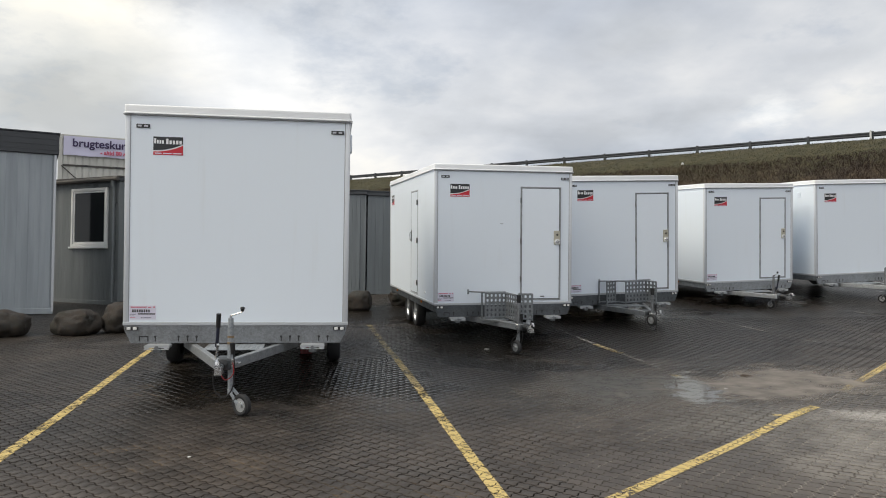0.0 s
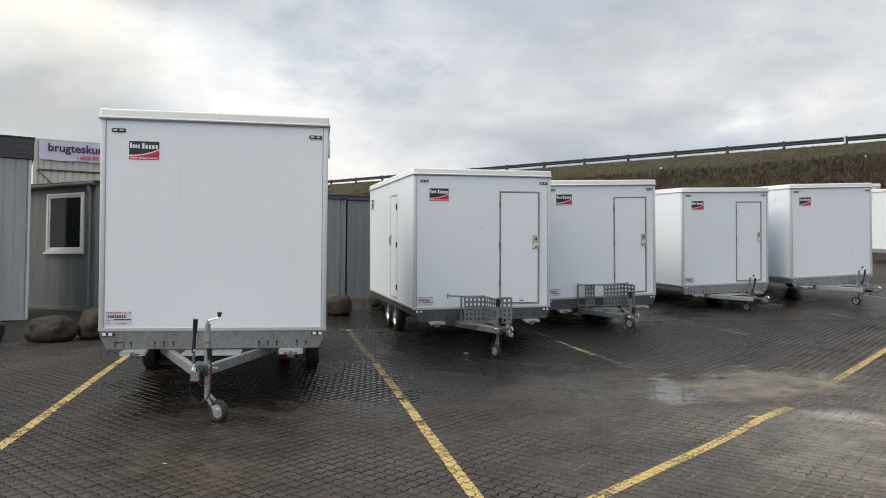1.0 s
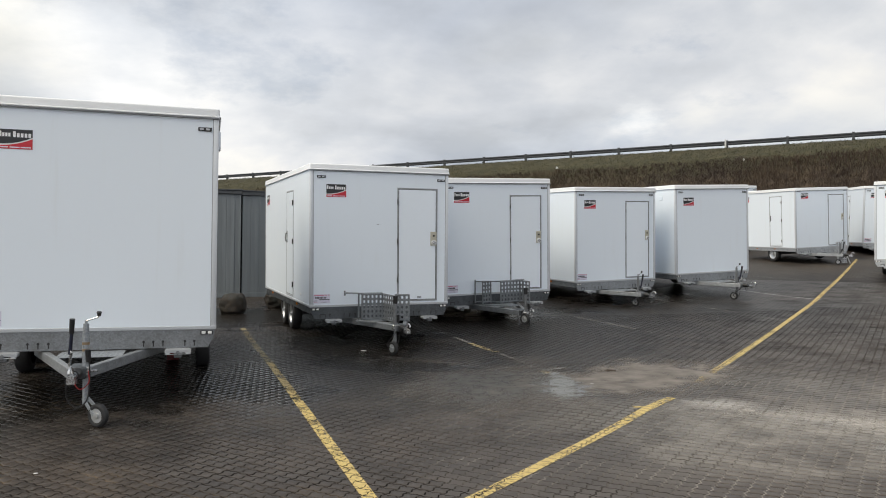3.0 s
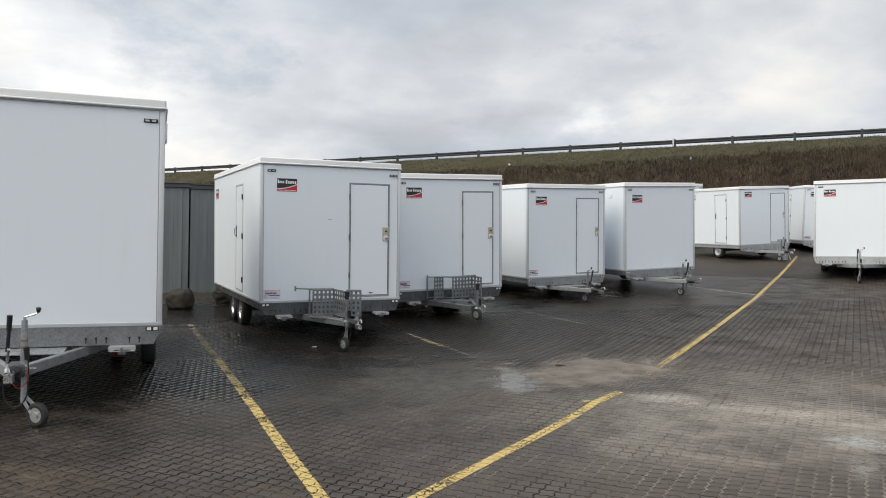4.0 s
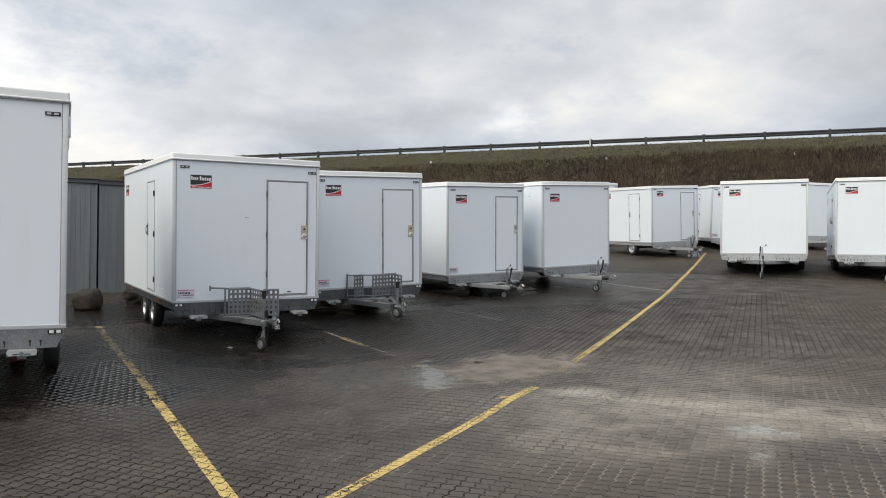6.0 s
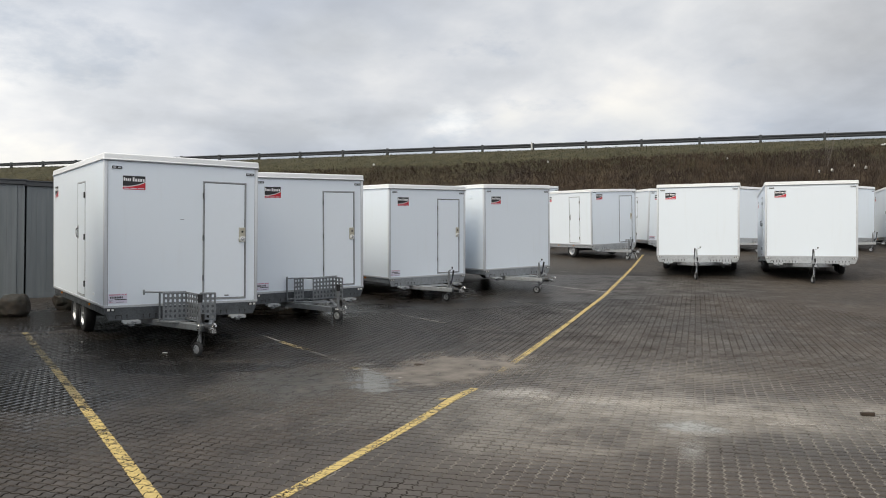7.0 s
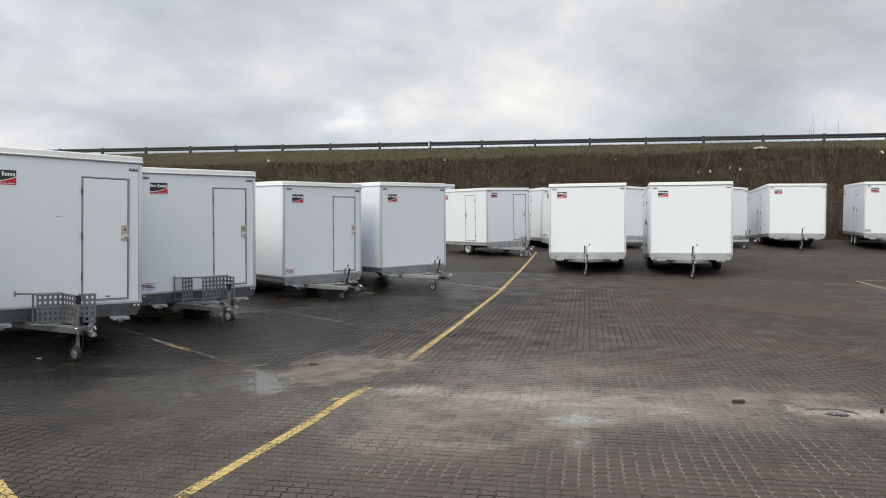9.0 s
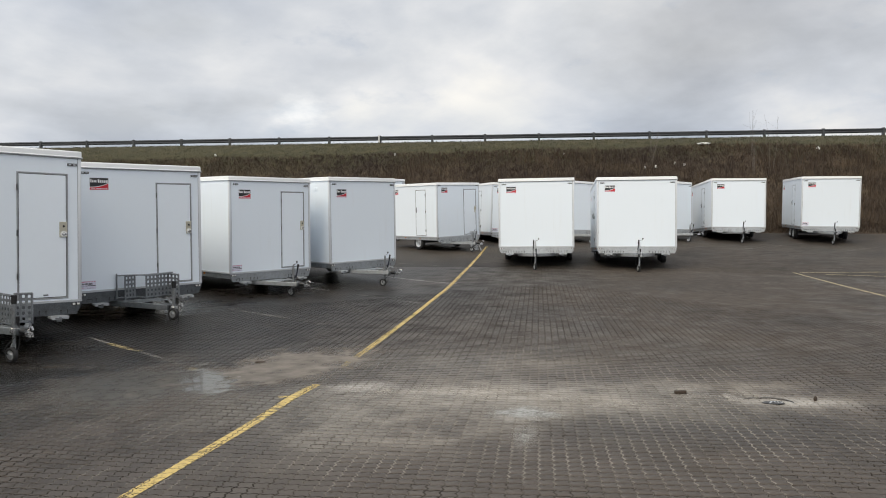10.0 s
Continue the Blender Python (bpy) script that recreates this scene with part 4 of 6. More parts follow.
        if label_sticker:
            bm = bmesh.new()
            box(bm, 0.058, 0.333, -0.002, 0.001, 0.03, 0.18)
            lab = self.add("information_label", bm, LABEL_PAPER, label="white information label with red and dark print")
            rows = [(0.088 + 0.0235 * k, 0.104 + 0.0235 * k, 0.108, 0.138, STICK_BLACK) for k in range(8)]
            rows += [(0.073, 0.235, 0.158, 0.169, STICK_PINK), (0.25, 0.285, 0.158, 0.167, STICK_PINK), (0.30, 0.322, 0.158, 0.170, STICK_PINK), (0.150, 0.325, 0.084, 0.097, STICK_BLACK),
                     (0.068, 0.125, 0.084, 0.089, STICK_GREY), (0.068, 0.11, 0.066, 0.071, STICK_GREY), (0.068, 0.12, 0.048, 0.053, STICK_PINK), (0.175, 0.195, 0.046, 0.052, STICK_GREY), (0.205, 0.285, 0.046, 0.052, STICK_GREY)]
            for a0, a1, b0, b1, mat in rows:
                bm = bmesh.new()
                box(bm, a0, a1, -0.0035, -0.0015, b0, b1)
                self.add("print_bar", bm, mat, lab)

    def front_door(self):
        u0, u1, z0, z1 = self.w - 0.93, self.w - 0.20, 0.030, 1.965
        bm = bmesh.new()
        panel_frame(bm, u0, u1, z0, z1, 0.022, 0.010, True)
        frame_ob = self.add("door_frame", bm, DOOR_TRIM, label="grey aluminium door surround")
        # black plate added behind the door to paint the gap's shade
        bm = bmesh.new()
        box(bm, u0 + 0.021, u1 - 0.021, -0.0025, 0.001, z0 + 0.021, z1 - 0.021)
        self.add("door_seal", bm, BLACK, frame_ob)
        bm = bmesh.new()
        box(bm, u0 + 0.030, u1 - 0.030, -0.007, 0.002, z0 + 0.030, z1 - 0.030, 0.004)
        door = self.add("front_door", bm, DOOR_WHITE, label="flush white entrance door")
        for z in (0.35, 1.0, 1.68):
            bm = bmesh.new()
            tube(bm, (u0 + 0.002, -0.018, z), (u0 + 0.002, -0.018, z + 0.09), 0.010, sides=8)
            self.add("hinge", bm, CHASSIS_DARK, frame_ob)
        bm = bmesh.new()
        box(bm, u1 - 0.13, u1 - 0.015, -0.020, -0.004, 0.98, 1.22, 0.008)
        plate = self.add("lock_plate", bm, CREAM_PLATE, door, "brushed lock plate")
        bm = bmesh.new()
        tube(bm, (u1 - 0.07, -0.028, 1.03), (u1 - 0.07, -0.018, 1.03), 0.050, 0.052, sides=20)
        self.add("rosette", bm, LENS_CLEAR, door, "round white handle rosette", smooth=True)
        bm = bmesh.new()
        tube(bm, (u1 - 0.07, -0.045, 1.03), (u1 - 0.07, -0.027, 1.03), 0.026, sides=14)
        box(bm, u1 - 0.105, u1 - 0.03, -0.055, -0.040, 1.02, 1.045, 0.006)
        self.add("door_handle", bm, STEEL, door)
        bm = bmesh.new()
        tube(bm, (u1 - 0.07, -0.024, 1.15), (u1 - 0.07, -0.018, 1.15), 0.018, sides=12)
        self.add("key_hole", bm, BLACK, door)
        bm = bmesh.new()
        box(bm, (u0 + u1) / 2 + 0.0, (u0 + u1) / 2 + 0.07, -0.010, -0.005, z0 + 0.055, z0 + 0.075, 0.003)
        self.add("drain_flap", bm, CHASSIS_DARK, door)
        if 2.245 < self.h < 2.26:
            bm = bmesh.new()
            box(bm, u0 - 0.36, u0 - 0.30, -0.002, 0.001, 1.330, 1.336)
            self.add("scuff", bm, CHASSIS_DARK)

    def side_door(self, y0, y1):
        z0, z1 = 0.030, 1.965
        bm = bmesh.new()
        panel_frame(bm, y0, y1, z0, z1, 0.022, 0.010, False)
        surround = self.add("door_frame", bm, ALU)
        # black backing added so the side door's gap has its shade in colour
        bm = bmesh.new()
        box(bm, -0.0025, 0.001, y0 + 0.021, y1 - 0.021, z0 + 0.021, z1 - 0.021)
        self.add("door_seal", bm, BLACK, surround)
        bm = bmesh.new()
        box(bm, -0.007, 0.002, y0 + 0.030, y1 - 0.030, z0 + 0.030, z1 - 0.030, 0.004)
        door = self.add("side_door", bm, WHITE, label="flush white side door")
        for z in (0.20, 0.98, 1.68):
            bm = bmesh.new()
            box(bm, -0.028, -0.006, y0 - 0.005, y0 + 0.03, z, z + 0.10, 0.005)
            self.add("hinge", bm, BLACK, door)
        bm = bmesh.new()
        box(bm, -0.020, -0.006, y1 - 0.09, y1 - 0.06, 1.00, 1.22, 0.004)
        sweep(bm, bend([(-0.015, y1 - 0.075, 1.18), (-0.040, y1 - 0.075, 1.16), (-0.042, y1 - 0.075, 1.08), (-0.030, y1 - 0.080, 1.02)]), 0.008)
        self.add("door_handle", bm, CHASSIS_DARK, door)
        bm = bmesh.new()
        box(bm, -0.012, 0.001, 0.70, 0.80, 0.11, 0.15, 0.006)
        self.add("step_socket", bm, ROOF_WHITE)

    def ladder(self, kind):
        """A folding flight of galvanised perforated treads, stowed on the drawbar or let down before the door."""
        c = self.w / 2

        def tread(m, wide, deep, cols, rows, mat=RACK_GALV):
            bm = bmesh.new()
            pw, ph = wide / cols, deep / rows
            bx, bz = pw * 0.26, ph * 0.21        # half the steel left between two holes
            for i in range(cols + 1):
                box(bm, max(i * pw - bx, 0), min(i * pw + bx, wide), 0, 0.004, 0, deep)
            for j in range(rows + 1):
                for i in range(cols):
                    box(bm, i * pw + bx, (i + 1) * pw - bx, 0, 0.004, max(j * ph - bz, 0), min(j * ph + bz, deep))
            for j in range(rows):      # cut corners round the holes
                for i in range(cols):
                    for sx, sz in ((0, 0), (1, 0), (0, 1), (1, 1)):
                        hx, hz = (i * pw + bx, (i + 1) * pw - bx)[sx], (j * ph + bz, (j + 1) * ph - bz)[sz]
                        ex, ez = pw * 0.14 * (1 - 2 * sx), ph * 0.10 * (1 - 2 * sz)
                        prism(bm, [(hx, hz), (hx + ex, hz), (hx, hz + ez)], "y", 0, 0.004)
            box(bm, 0, wide, -0.03, 0.0, 0, 0.004), box(bm, 0, wide, -0.03, 0.0, deep - 0.004, deep)
            bmesh.ops.transform(bm, matrix=m, verts=bm.verts)
            return self.add("tread", bm, mat, rack)

        bm = bmesh.new()
        if kind == "stowed":
            lift = 0.0 if self.h > 2.245 else 0.05
            z0, z1 = -0.215 + lift, 0.200 + lift
            # panels: two ends and the number of columns of holes; rods: runs of points along the top
            if self.h > 2.245:
                panels = ((-0.42, -0.33, -0.08, -0.35, 5), (-0.08, -0.35, -0.05, -0.86, 5), (0.06, -0.60, 0.27, -0.66, 3))
                rods = (((-0.66, -0.12), (-0.42, -0.31), (-0.08, -0.33)), ((-0.45, -0.22), (-0.42, -0.33)))
            else:
                panels = ((-0.44, -0.22, -0.22, -0.13, 3), (-0.10, -0.34, 0.36, -0.27, 6), (0.36, -0.27, 0.40, -0.60, 3))
                rods = (((-0.57, -0.16), (-0.42, -0.20), (-0.10, -0.32), (0.48, -0.22)), ((-0.52, -0.04), (-0.22, -0.12), (-0.10, -0.33)))
            sweep(bm, [(c + x, y, z1 + 0.004) for x, y in rods[0]], 0.013)
            rack = self.add("folding_step", bm, RACK_GALV, label="folded galvanised step with perforated treads")
            bm = bmesh.new()
            x, y = rods[0][0]
            sweep(bm, [(c + x, y, z1 - 0.04), (c + x, y, z1 + 0.04)], 0.015)
            self.add("rod_end", bm, RACK_GALV, rack)
            for z in (z1 - 0.006, z0):
                bm = bmesh.new()
                sweep(bm, [(c + x, y, z) for x, y in rods[1]], 0.012)
                self.add("step_rail", bm, RACK_GALV, rack)
            ends = {(x, y) for xa, ya, xb, yb, _ in panels for x, y in ((xa, ya), (xb, yb))}
            for x, y in sorted(ends) + [rods[1][0]]:
                bm = bmesh.new()
                beam(bm, (c + x, y, z0 - 0.025), (c + x, y + 0.001, z1), 0.024, 0.024, 0.003)
                self.add("step_post", bm, RACK_GALV, rack)
            for xa, ya, xb, yb, cols in panels:
                run = math.hypot(xb - xa, yb - ya)
                tread(Matrix.Translation((c + xa, ya, z0 + 0.006)) @ pose(0, 0, 0, 0, 0, math.degrees(math.atan2(yb - ya, xb - xa))), run, 0.40, cols, 5)
                for z in (z0, z1 - 0.006):
                    bm = bmesh.new()
                    beam(bm, (c + xa, ya, z), (c + xb, yb, z), 0.02, 0.022, 0.003)
                    self.add("step_rail", bm, RACK_GALV, rack)
            bm = bmesh.new()
            beam(bm, (c - 0.50, -0.30, z0 - 0.03), (c - 0.05, -0.80, z0 - 0.03), 0.04, 0.03, 0.004)
            self.add("step_base", bm, RACK_GALV, rack)
        else:
            g = self.ground_below(c + 0.3, -0.75)
            x0, x1 = c + 0.06, c + 0.50
            sweep(bm, [(x0, -0.55, -0.08), (x0, -0.60, -0.25), (x0, -0.80, g + 0.01)], 0.014)
            rack = self.add("folding_step", bm, BRIGHT_GALV, label="let-down galvanised step with perforated treads")
            bm = bmesh.new()
            sweep(bm, [(x1, -0.55, -0.08), (x1, -0.60, -0.25), (x1, -0.80, g + 0.01)], 0.014)
            self.add("step_rail", bm, BRIGHT_GALV, rack)
            tread(Matrix.Translation((x0, -0.64, g + 0.03)) @ pose(0, 0, 0, -4, 0, 0), x1 - x0, 0.40, 5, 5, BRIGHT_GALV)
            tread(Matrix.Translation((x0, -0.60, g + 0.46)) @ pose(0, 0, 0, -2, 0, 0), x1 - x0, 0.36, 5, 4, BRIGHT_GALV)


PLAIN = "white box trailer with a plain front wall on a galvanised drawbar"
DOOR = "white box trailer with a front door on a galvanised drawbar"
# place: x, y, z of the front's lower left corner, then pitch, lean and heading
Trailer((-3.42, 8.09, 1.04, 2.08, 0.02, 8.3), 2.38, 4.75, PLAIN, (2.03, 2.80), jockey=0.06, height=2.235)
Trailer((-0.14, 12.51, 1.07, 2.67, -0.91, 12.8), 2.42, 4.75, "white box trailer with front and side doors and a stowed step", (2.03, 2.80), lower=0.035, front_door=True, side_door=(1.45, 2.12), ladder="stowed", dull=True, jockey=-0.07, crank=False, height=2.22)
Trailer((2.39, 14.68, 1.17, 3.86, -2.48, 13.0), 2.42, 4.75, "white box trailer with a front door and a stowed step", (2.03, 2.80), front_door=True, ladder="stowed", dull=True, jockey=-0.07, crank=False, raised=0.10)
Trailer((6.13, 17.64, 1.40, 3.22, -2.40, 14.7), 2.42, 4.75, DOOR, (2.0,), front_door=True, lower=0.04)
Trailer((9.10, 18.38, 1.60, 2.97, -2.92, 12.7), 2.42, 4.75, "white box trailer with a plain front and a small side vent", (2.8,), vent=True, label_sticker=False, lower=0.055)
Trailer((17.46, 25.71, 2.57, 2.99, -3.27, 7.0), 2.42, 3.1, "short white box trailer with two doors and its step let down", (1.32,), front_door=True, side_door=(0.70, 1.38), ladder="down", label_sticker=False, height=2.13)
Trailer((21.68, 27.58, 2.88, 3.5, 1.15, -18.0), 2.42, 4.75, "white box trailer with a side door in the rear row", (2.03, 2.80), side_door=(1.45, 2.12))
Trailer((17.32, 31.44, 3.25, 2.0, -2.0, 11.0), 2.42, 4.75, "white box trailer almost hidden behind the parked row", (2.03, 2.80), label_sticker=False)
Trailer((16.21, 20.09, 2.06, 0.42, 0.62, -43.1), 2.53, 4.75, PLAIN, (2.3, 3.05), label_sticker=False, slots="many")
Trailer((18.57, 17.83, 2.01, 0.42, 0.85, -42.8), 2.58, 4.75, "white box trailer with a plain front and a side door", (2.3, 3.05), side_door=(1.45, 2.12), label_sticker=False, slots="many")
Trailer((24.36, 25.81, 2.97, 0.5, 0.3, 0.0), 2.42, 4.75, "plain white box trailer half hidden in the rear row", (2.03, 2.80), label_sticker=False)
Trailer((28.69, 23.72, 2.97, 0.5, 0.3, 0.0), 2.50, 4.75, "plain white box trailer half hidden in the rear row", (2.03, 2.80), label_sticker=False)
Trailer((31.04, 22.51, 3.03, 0.72, 1.23, -40.9), 2.50, 4.75, "white box trailer with a side door before the bank", (2.03, 2.80), side_door=(1.45, 2.12), label_sticker=False, slots="many")
Trailer((33.80, 19.66, 2.97, 3.84, 1.87, -48.5), 2.50, 4.75, "white box trailer with a side door before the bank", (2.03, 2.80), side_door=(1.45, 2.12), slots="many")



# ---- cabins and containers beyond the trailers ----
def cabin(m, length, depth, height, label, fascia=0.42, boards=True, window=None, gutter=False, step=0.22, paint=None):
    """A flat-roofed site cabin on blocks; local x along its front, y to the rear."""
    root = thing("site_cabin", m, label, "cabin", "grey site cabins")
    paint = paint or CLAD
    bm = bmesh.new()
    box(bm, 0, length, 0.03, depth, 0.0, height - fascia, 0.01)
    part("wall", bm, paint, root)
    bm = bmesh.new()
    box(bm, -0.06, length + 0.06, -0.04, depth + 0.05, height - fascia, height, 0.012)
    roof = part("fascia", bm, FASCIA, root, "dark fascia board round the flat roof")
    bm = bmesh.new()
    box(bm, -0.08, length + 0.08, -0.06, depth + 0.07, height, height + 0.03, 0.006)
    part("roof_edge", bm, STAINED_STEEL if gutter else FASCIA, roof)
    if fascia > 0.4:
        for k in (0.28, 0.55, 0.8):
            bm = bmesh.new()
            box(bm, -0.065, length + 0.065, -0.048, -0.041, height - fascia * k, height - fascia * k + 0.014)
            part("fascia_rib", bm, FASCIA, roof)
    bm = bmesh.new()
    box(bm, -0.01, length + 0.01, 0.0, 0.06, -0.10, 0.02, 0.006)
    part("bottom_sill", bm, paint, root)
    for x in (0.3, length / 2, length - 0.45):
        for y in (0.3, depth - 0.5):
            p = m @ Vector((x, y, 0))
            g = yard(p.x, p.y) - p.z
            bm = bmesh.new()
            box(bm, x, x + 0.2, y, y + 0.2, g - 0.02, -0.08 if y < 0.4 else 0.0, 0.01)
            part("support_block", bm, CHASSIS_DARK, root)
    if boards:
        bm = bmesh.new()
        prism(bm, [(0.0, 0.03), (0.0, 0.0155), (0.004, 0.010), (step * 0.5 - 0.006, 0.010), (step * 0.5, 0.013), (step * 0.5 + 0.006, 0.010), (step - 0.004, 0.010), (step, 0.0155), (step, 0.03)], "z", 0.02, height - fascia - 0.002)
        me = None
        for k in range(int(length / step)):
            if me is None:
                first = part("cladding_board", bm, paint, root)
                me = first.data
            else:
                ob = new("cladding_board", me)
                ob.parent = root
                ob.location = (k * step, 0, 0)
        bm = bmesh.new()       # end wall boards
        for k in range(int(depth / step)):
            box(bm, length - 0.002, length + 0.012, 0.05 + k * step, 0.05 + k * step + step - 0.02, 0.02, height - fascia - 0.004, 0.004)
        part("end_cladding", bm, paint, root)
    bm = bmesh.new()
    box(bm, length - 0.03, length + 0.02, -0.006, 0.05, -0.05, height - fascia - 0.001, 0.006)
    part("corner_trim", bm, ALU if paint is CLAD else paint, root)
    if window:
        x0, x1, z0, z1 = window
        bm = bmesh.new()
        for a0, a1, b0, b1 in ((x0, x0 + 0.07, z0, z1), (x1 - 0.07, x1, z0, z1), (x0 + 0.07, x1 - 0.07, z1 - 0.07, z1), (x0 + 0.07, x1 - 0.07, z0, z0 + 0.07)):
            box(bm, a0, a1, -0.04, 0.03, b0, b1, 0.008)
        win = part("window", bm, WINDOW_WHITE, root, "white-framed window with dark glass")
        bm = bmesh.new()
        for a0, a1, b0, b1 in ((x0 + 0.07, x0 + 0.115, z0 + 0.07, z1 - 0.07), (x1 - 0.115, x1 - 0.07, z0 + 0.07, z1 - 0.07), (x0 + 0.115, x1 - 0.115, z1 - 0.115, z1 - 0.07), (x0 + 0.115, x1 - 0.115, z0 + 0.07, z0 + 0.115)):
            box(bm, a0, a1, -0.02, 0.02, b0, b1, 0.006)
        part("sash", bm, WINDOW_WHITE, win)
        bm = bmesh.new()
        box(bm, x0 + 0.115, x1 - 0.115, -0.006, 0.0, z0 + 0.115, z1 - 0.115)
        part("pane", bm, GLASS, win)
        bm = bmesh.new()
        box(bm, x0 - 0.03, x1 + 0.03, -0.08, 0.0, z0 - 0.05, z0 - 0.002, 0.006)
        part("sill", bm, WINDOW_WHITE, win)
    if gutter:
        bm = bmesh.new()
        sweep(bm, [(-0.05, -0.10, height - fascia + 0.02), (length + 0.06, -0.10, height - fascia + 0.05)], 0.055, 8)
        part("gutter", bm, STAINED_STEEL, root, smooth=True)
        bm = bmesh.new()
        sweep(bm, bend([(length - 0.12, -0.10, height - fascia + 0.03), (length - 0.12, -0.09, height - fascia - 0.12), (length - 0.12, -0.055, height - fascia - 0.3), (length - 0.12, -0.055, 0.0)], 4), 0.042, 8)
        pipe = part("downpipe", bm, paint, root, "grey downpipe with wall clips", smooth=True)
        for z in (0.5, 1.5, 2.4):
            bm = bmesh.new()
            box(bm, length - 0.18, length - 0.06, -0.06, 0.02, z, z + 0.035, 0.004)
            part("pipe_clip", bm, paint, pipe)
    return root


def cabin_at(right, heading, length, bottom, *args, **more):
    """Set out from the front's right-hand lower corner."""
    q = radians(heading)
    left = Vector(right) - Vector((math.cos(q), math.sin(q))) * length
    return cabin(pose(left.x, left.y, bottom, 0, 0, heading), length, *args, **more)


cabin_at((-8.50, 16.42), 29.0, 6.0, 0.68, 2.4, 3.82, "grey clad site cabin with a dark fascia on blocks", fascia=0.45)
cabin_at((-7.90, 18.28), -26.0, 2.9, 0.76, 2.2, 3.04, "grey cabin with a white window and a downpipe", fascia=0.10,
         window=(1.24, 2.53, 1.35, 2.80), gutter=True, paint=DARK_CLAD)
cabin_at((-2.16, 20.80), -1.0, 5.2, 1.00, 2.5, 2.78, "grey clad cabin behind the boulders, dark roof edge", fascia=0.10, paint=MID_CLAD)
cabin_at((2.95, 21.53), 8.0, 5.1, 1.02, 2.5, 2.74, "grey clad cabin with a dark roof edge behind the trailer", fascia=0.11, paint=MID_CLAD)


def container_stack():
    """A weathered white steel container on another, with a banner across its upper edge."""
    heading = 24.4
    m = pose(-12.82, 24.90, yard(-12.82, 24.9), 0, 0, heading)
    root = thing("storage_container", m, "weathered white container stack with a printed cloth banner", "container")
    length, depth, h = 6.06, 2.44, 5.0
    bm = bmesh.new()
    prism(bm, [(a, b) for k in range(27) for a, b in ((0.12 + k * 0.215, 0.06), (0.17 + k * 0.215, 0.03), (0.27 + k * 0.215, 0.03), (0.32 + k * 0.215, 0.06))]
          + [(length - 0.02, depth), (0.02, depth)], "z", 0.02, h - 0.10)
    part("corrugated_wall", bm, CONTAINER, root)
    for x in (0.0, length - 0.14):
        bm = bmesh.new()
        box(bm, x, x + 0.14, 0.0, 0.16, 0, h, 0.01)
        part("corner_post", bm, CONTAINER, root)
    for z0, z1 in ((h - 0.12, h), (3.94, 4.00)):
        bm = bmesh.new()
        box(bm, 0.14, length - 0.14, 0.0, 0.10, z0, z1, 0.008)
        part("side_rail", bm, CONTAINER if z0 > 4.5 else STAINED_STEEL, root)
    for x in (0.75, 1.75):
        bm = bmesh.new()
        box(bm, x, x + 0.16, -0.006, 0.004, 3.94, 4.0)
        part("fork_pocket", bm, BLACK, root)
    for a, b in (((0.1, -0.02, 3.95), (0.75, -0.02, 3.35)), ((2.5, -0.02, 3.95), (1.9, -0.02, 3.35))):
        bm = bmesh.new()
        beam(bm, a, b, 0.03, 0.035)
        part("brace", bm, STAINED_STEEL, root)
    bm = bmesh.new()
    n = 40
    grid = [[bm.verts.new((0.16 + 5.7 * i / n, -0.045 + 0.012 * math.sin(i * 1.9 + j) + 0.008 * math.sin(i * 0.7), 4.30 + 0.64 * j / 4 + 0.012 * math.sin(i * 0.9) * (1 - j / 4))) for i in range(n + 1)] for j in range(5)]
    for j in range(4):
        for i in range(n):
            bm.faces.new((grid[j][i], grid[j][i + 1], grid[j + 1][i + 1], grid[j + 1][i]))
    ban = part("banner", bm, BANNER, root, "white cloth banner with dark blue lettering", smooth=True)
    for body, size, x, z, mat in (("brugteskur", 0.375, 0.42, 4.60, BANNER_INK), ("- altid 80 stk", 0.185, 1.28, 4.38, STICK_PINK)):
        cu = bpy.data.curves.new("lettering", "FONT")
        cu.body, cu.size, cu.extrude, cu.offset = body, size, 0.002, 0.008
        cu.materials.append(mat)
        ob = new("lettering", cu)
        bpy.context.view_layer.update()
        me = bpy.data.meshes.new_from_object(ob.evaluated_get(bpy.context.evaluated_depsgraph_get()))
        bpy.data.objects.remove(ob)
        me.transform(pose(x, -0.072, z, 90, 0, 0))
        txt = new("lettering", me)
        txt.parent = ban


container_stack()


# ---- boulders ----
def make_stone():
    m = Nodes("fieldstone")
    big, mid, fine = m.noise(2.2, 4), m.noise(9, 6), m.noise(60, 5)
    tone = m.mix(m.range(mid, 0.3, 0.7), (0.0085, 0.0060, 0.0042), (0.030, 0.021, 0.014))
    tone = m.mix(m.range(big, 0.5, 0.75), tone, (0.016, 0.016, 0.010))
    m.put("Base Color", m.mix(m.range(fine, 0.55, 0.75, 0, 0.5), tone, (0.055, 0.044, 0.035)))
    m.put("Roughness", m.range(mid, 0.3, 0.7, 0.6, 0.9))
    return m.bump(m.math("ADD", fine, mid), 0.7, 0.02).mat


STONE = make_stone()


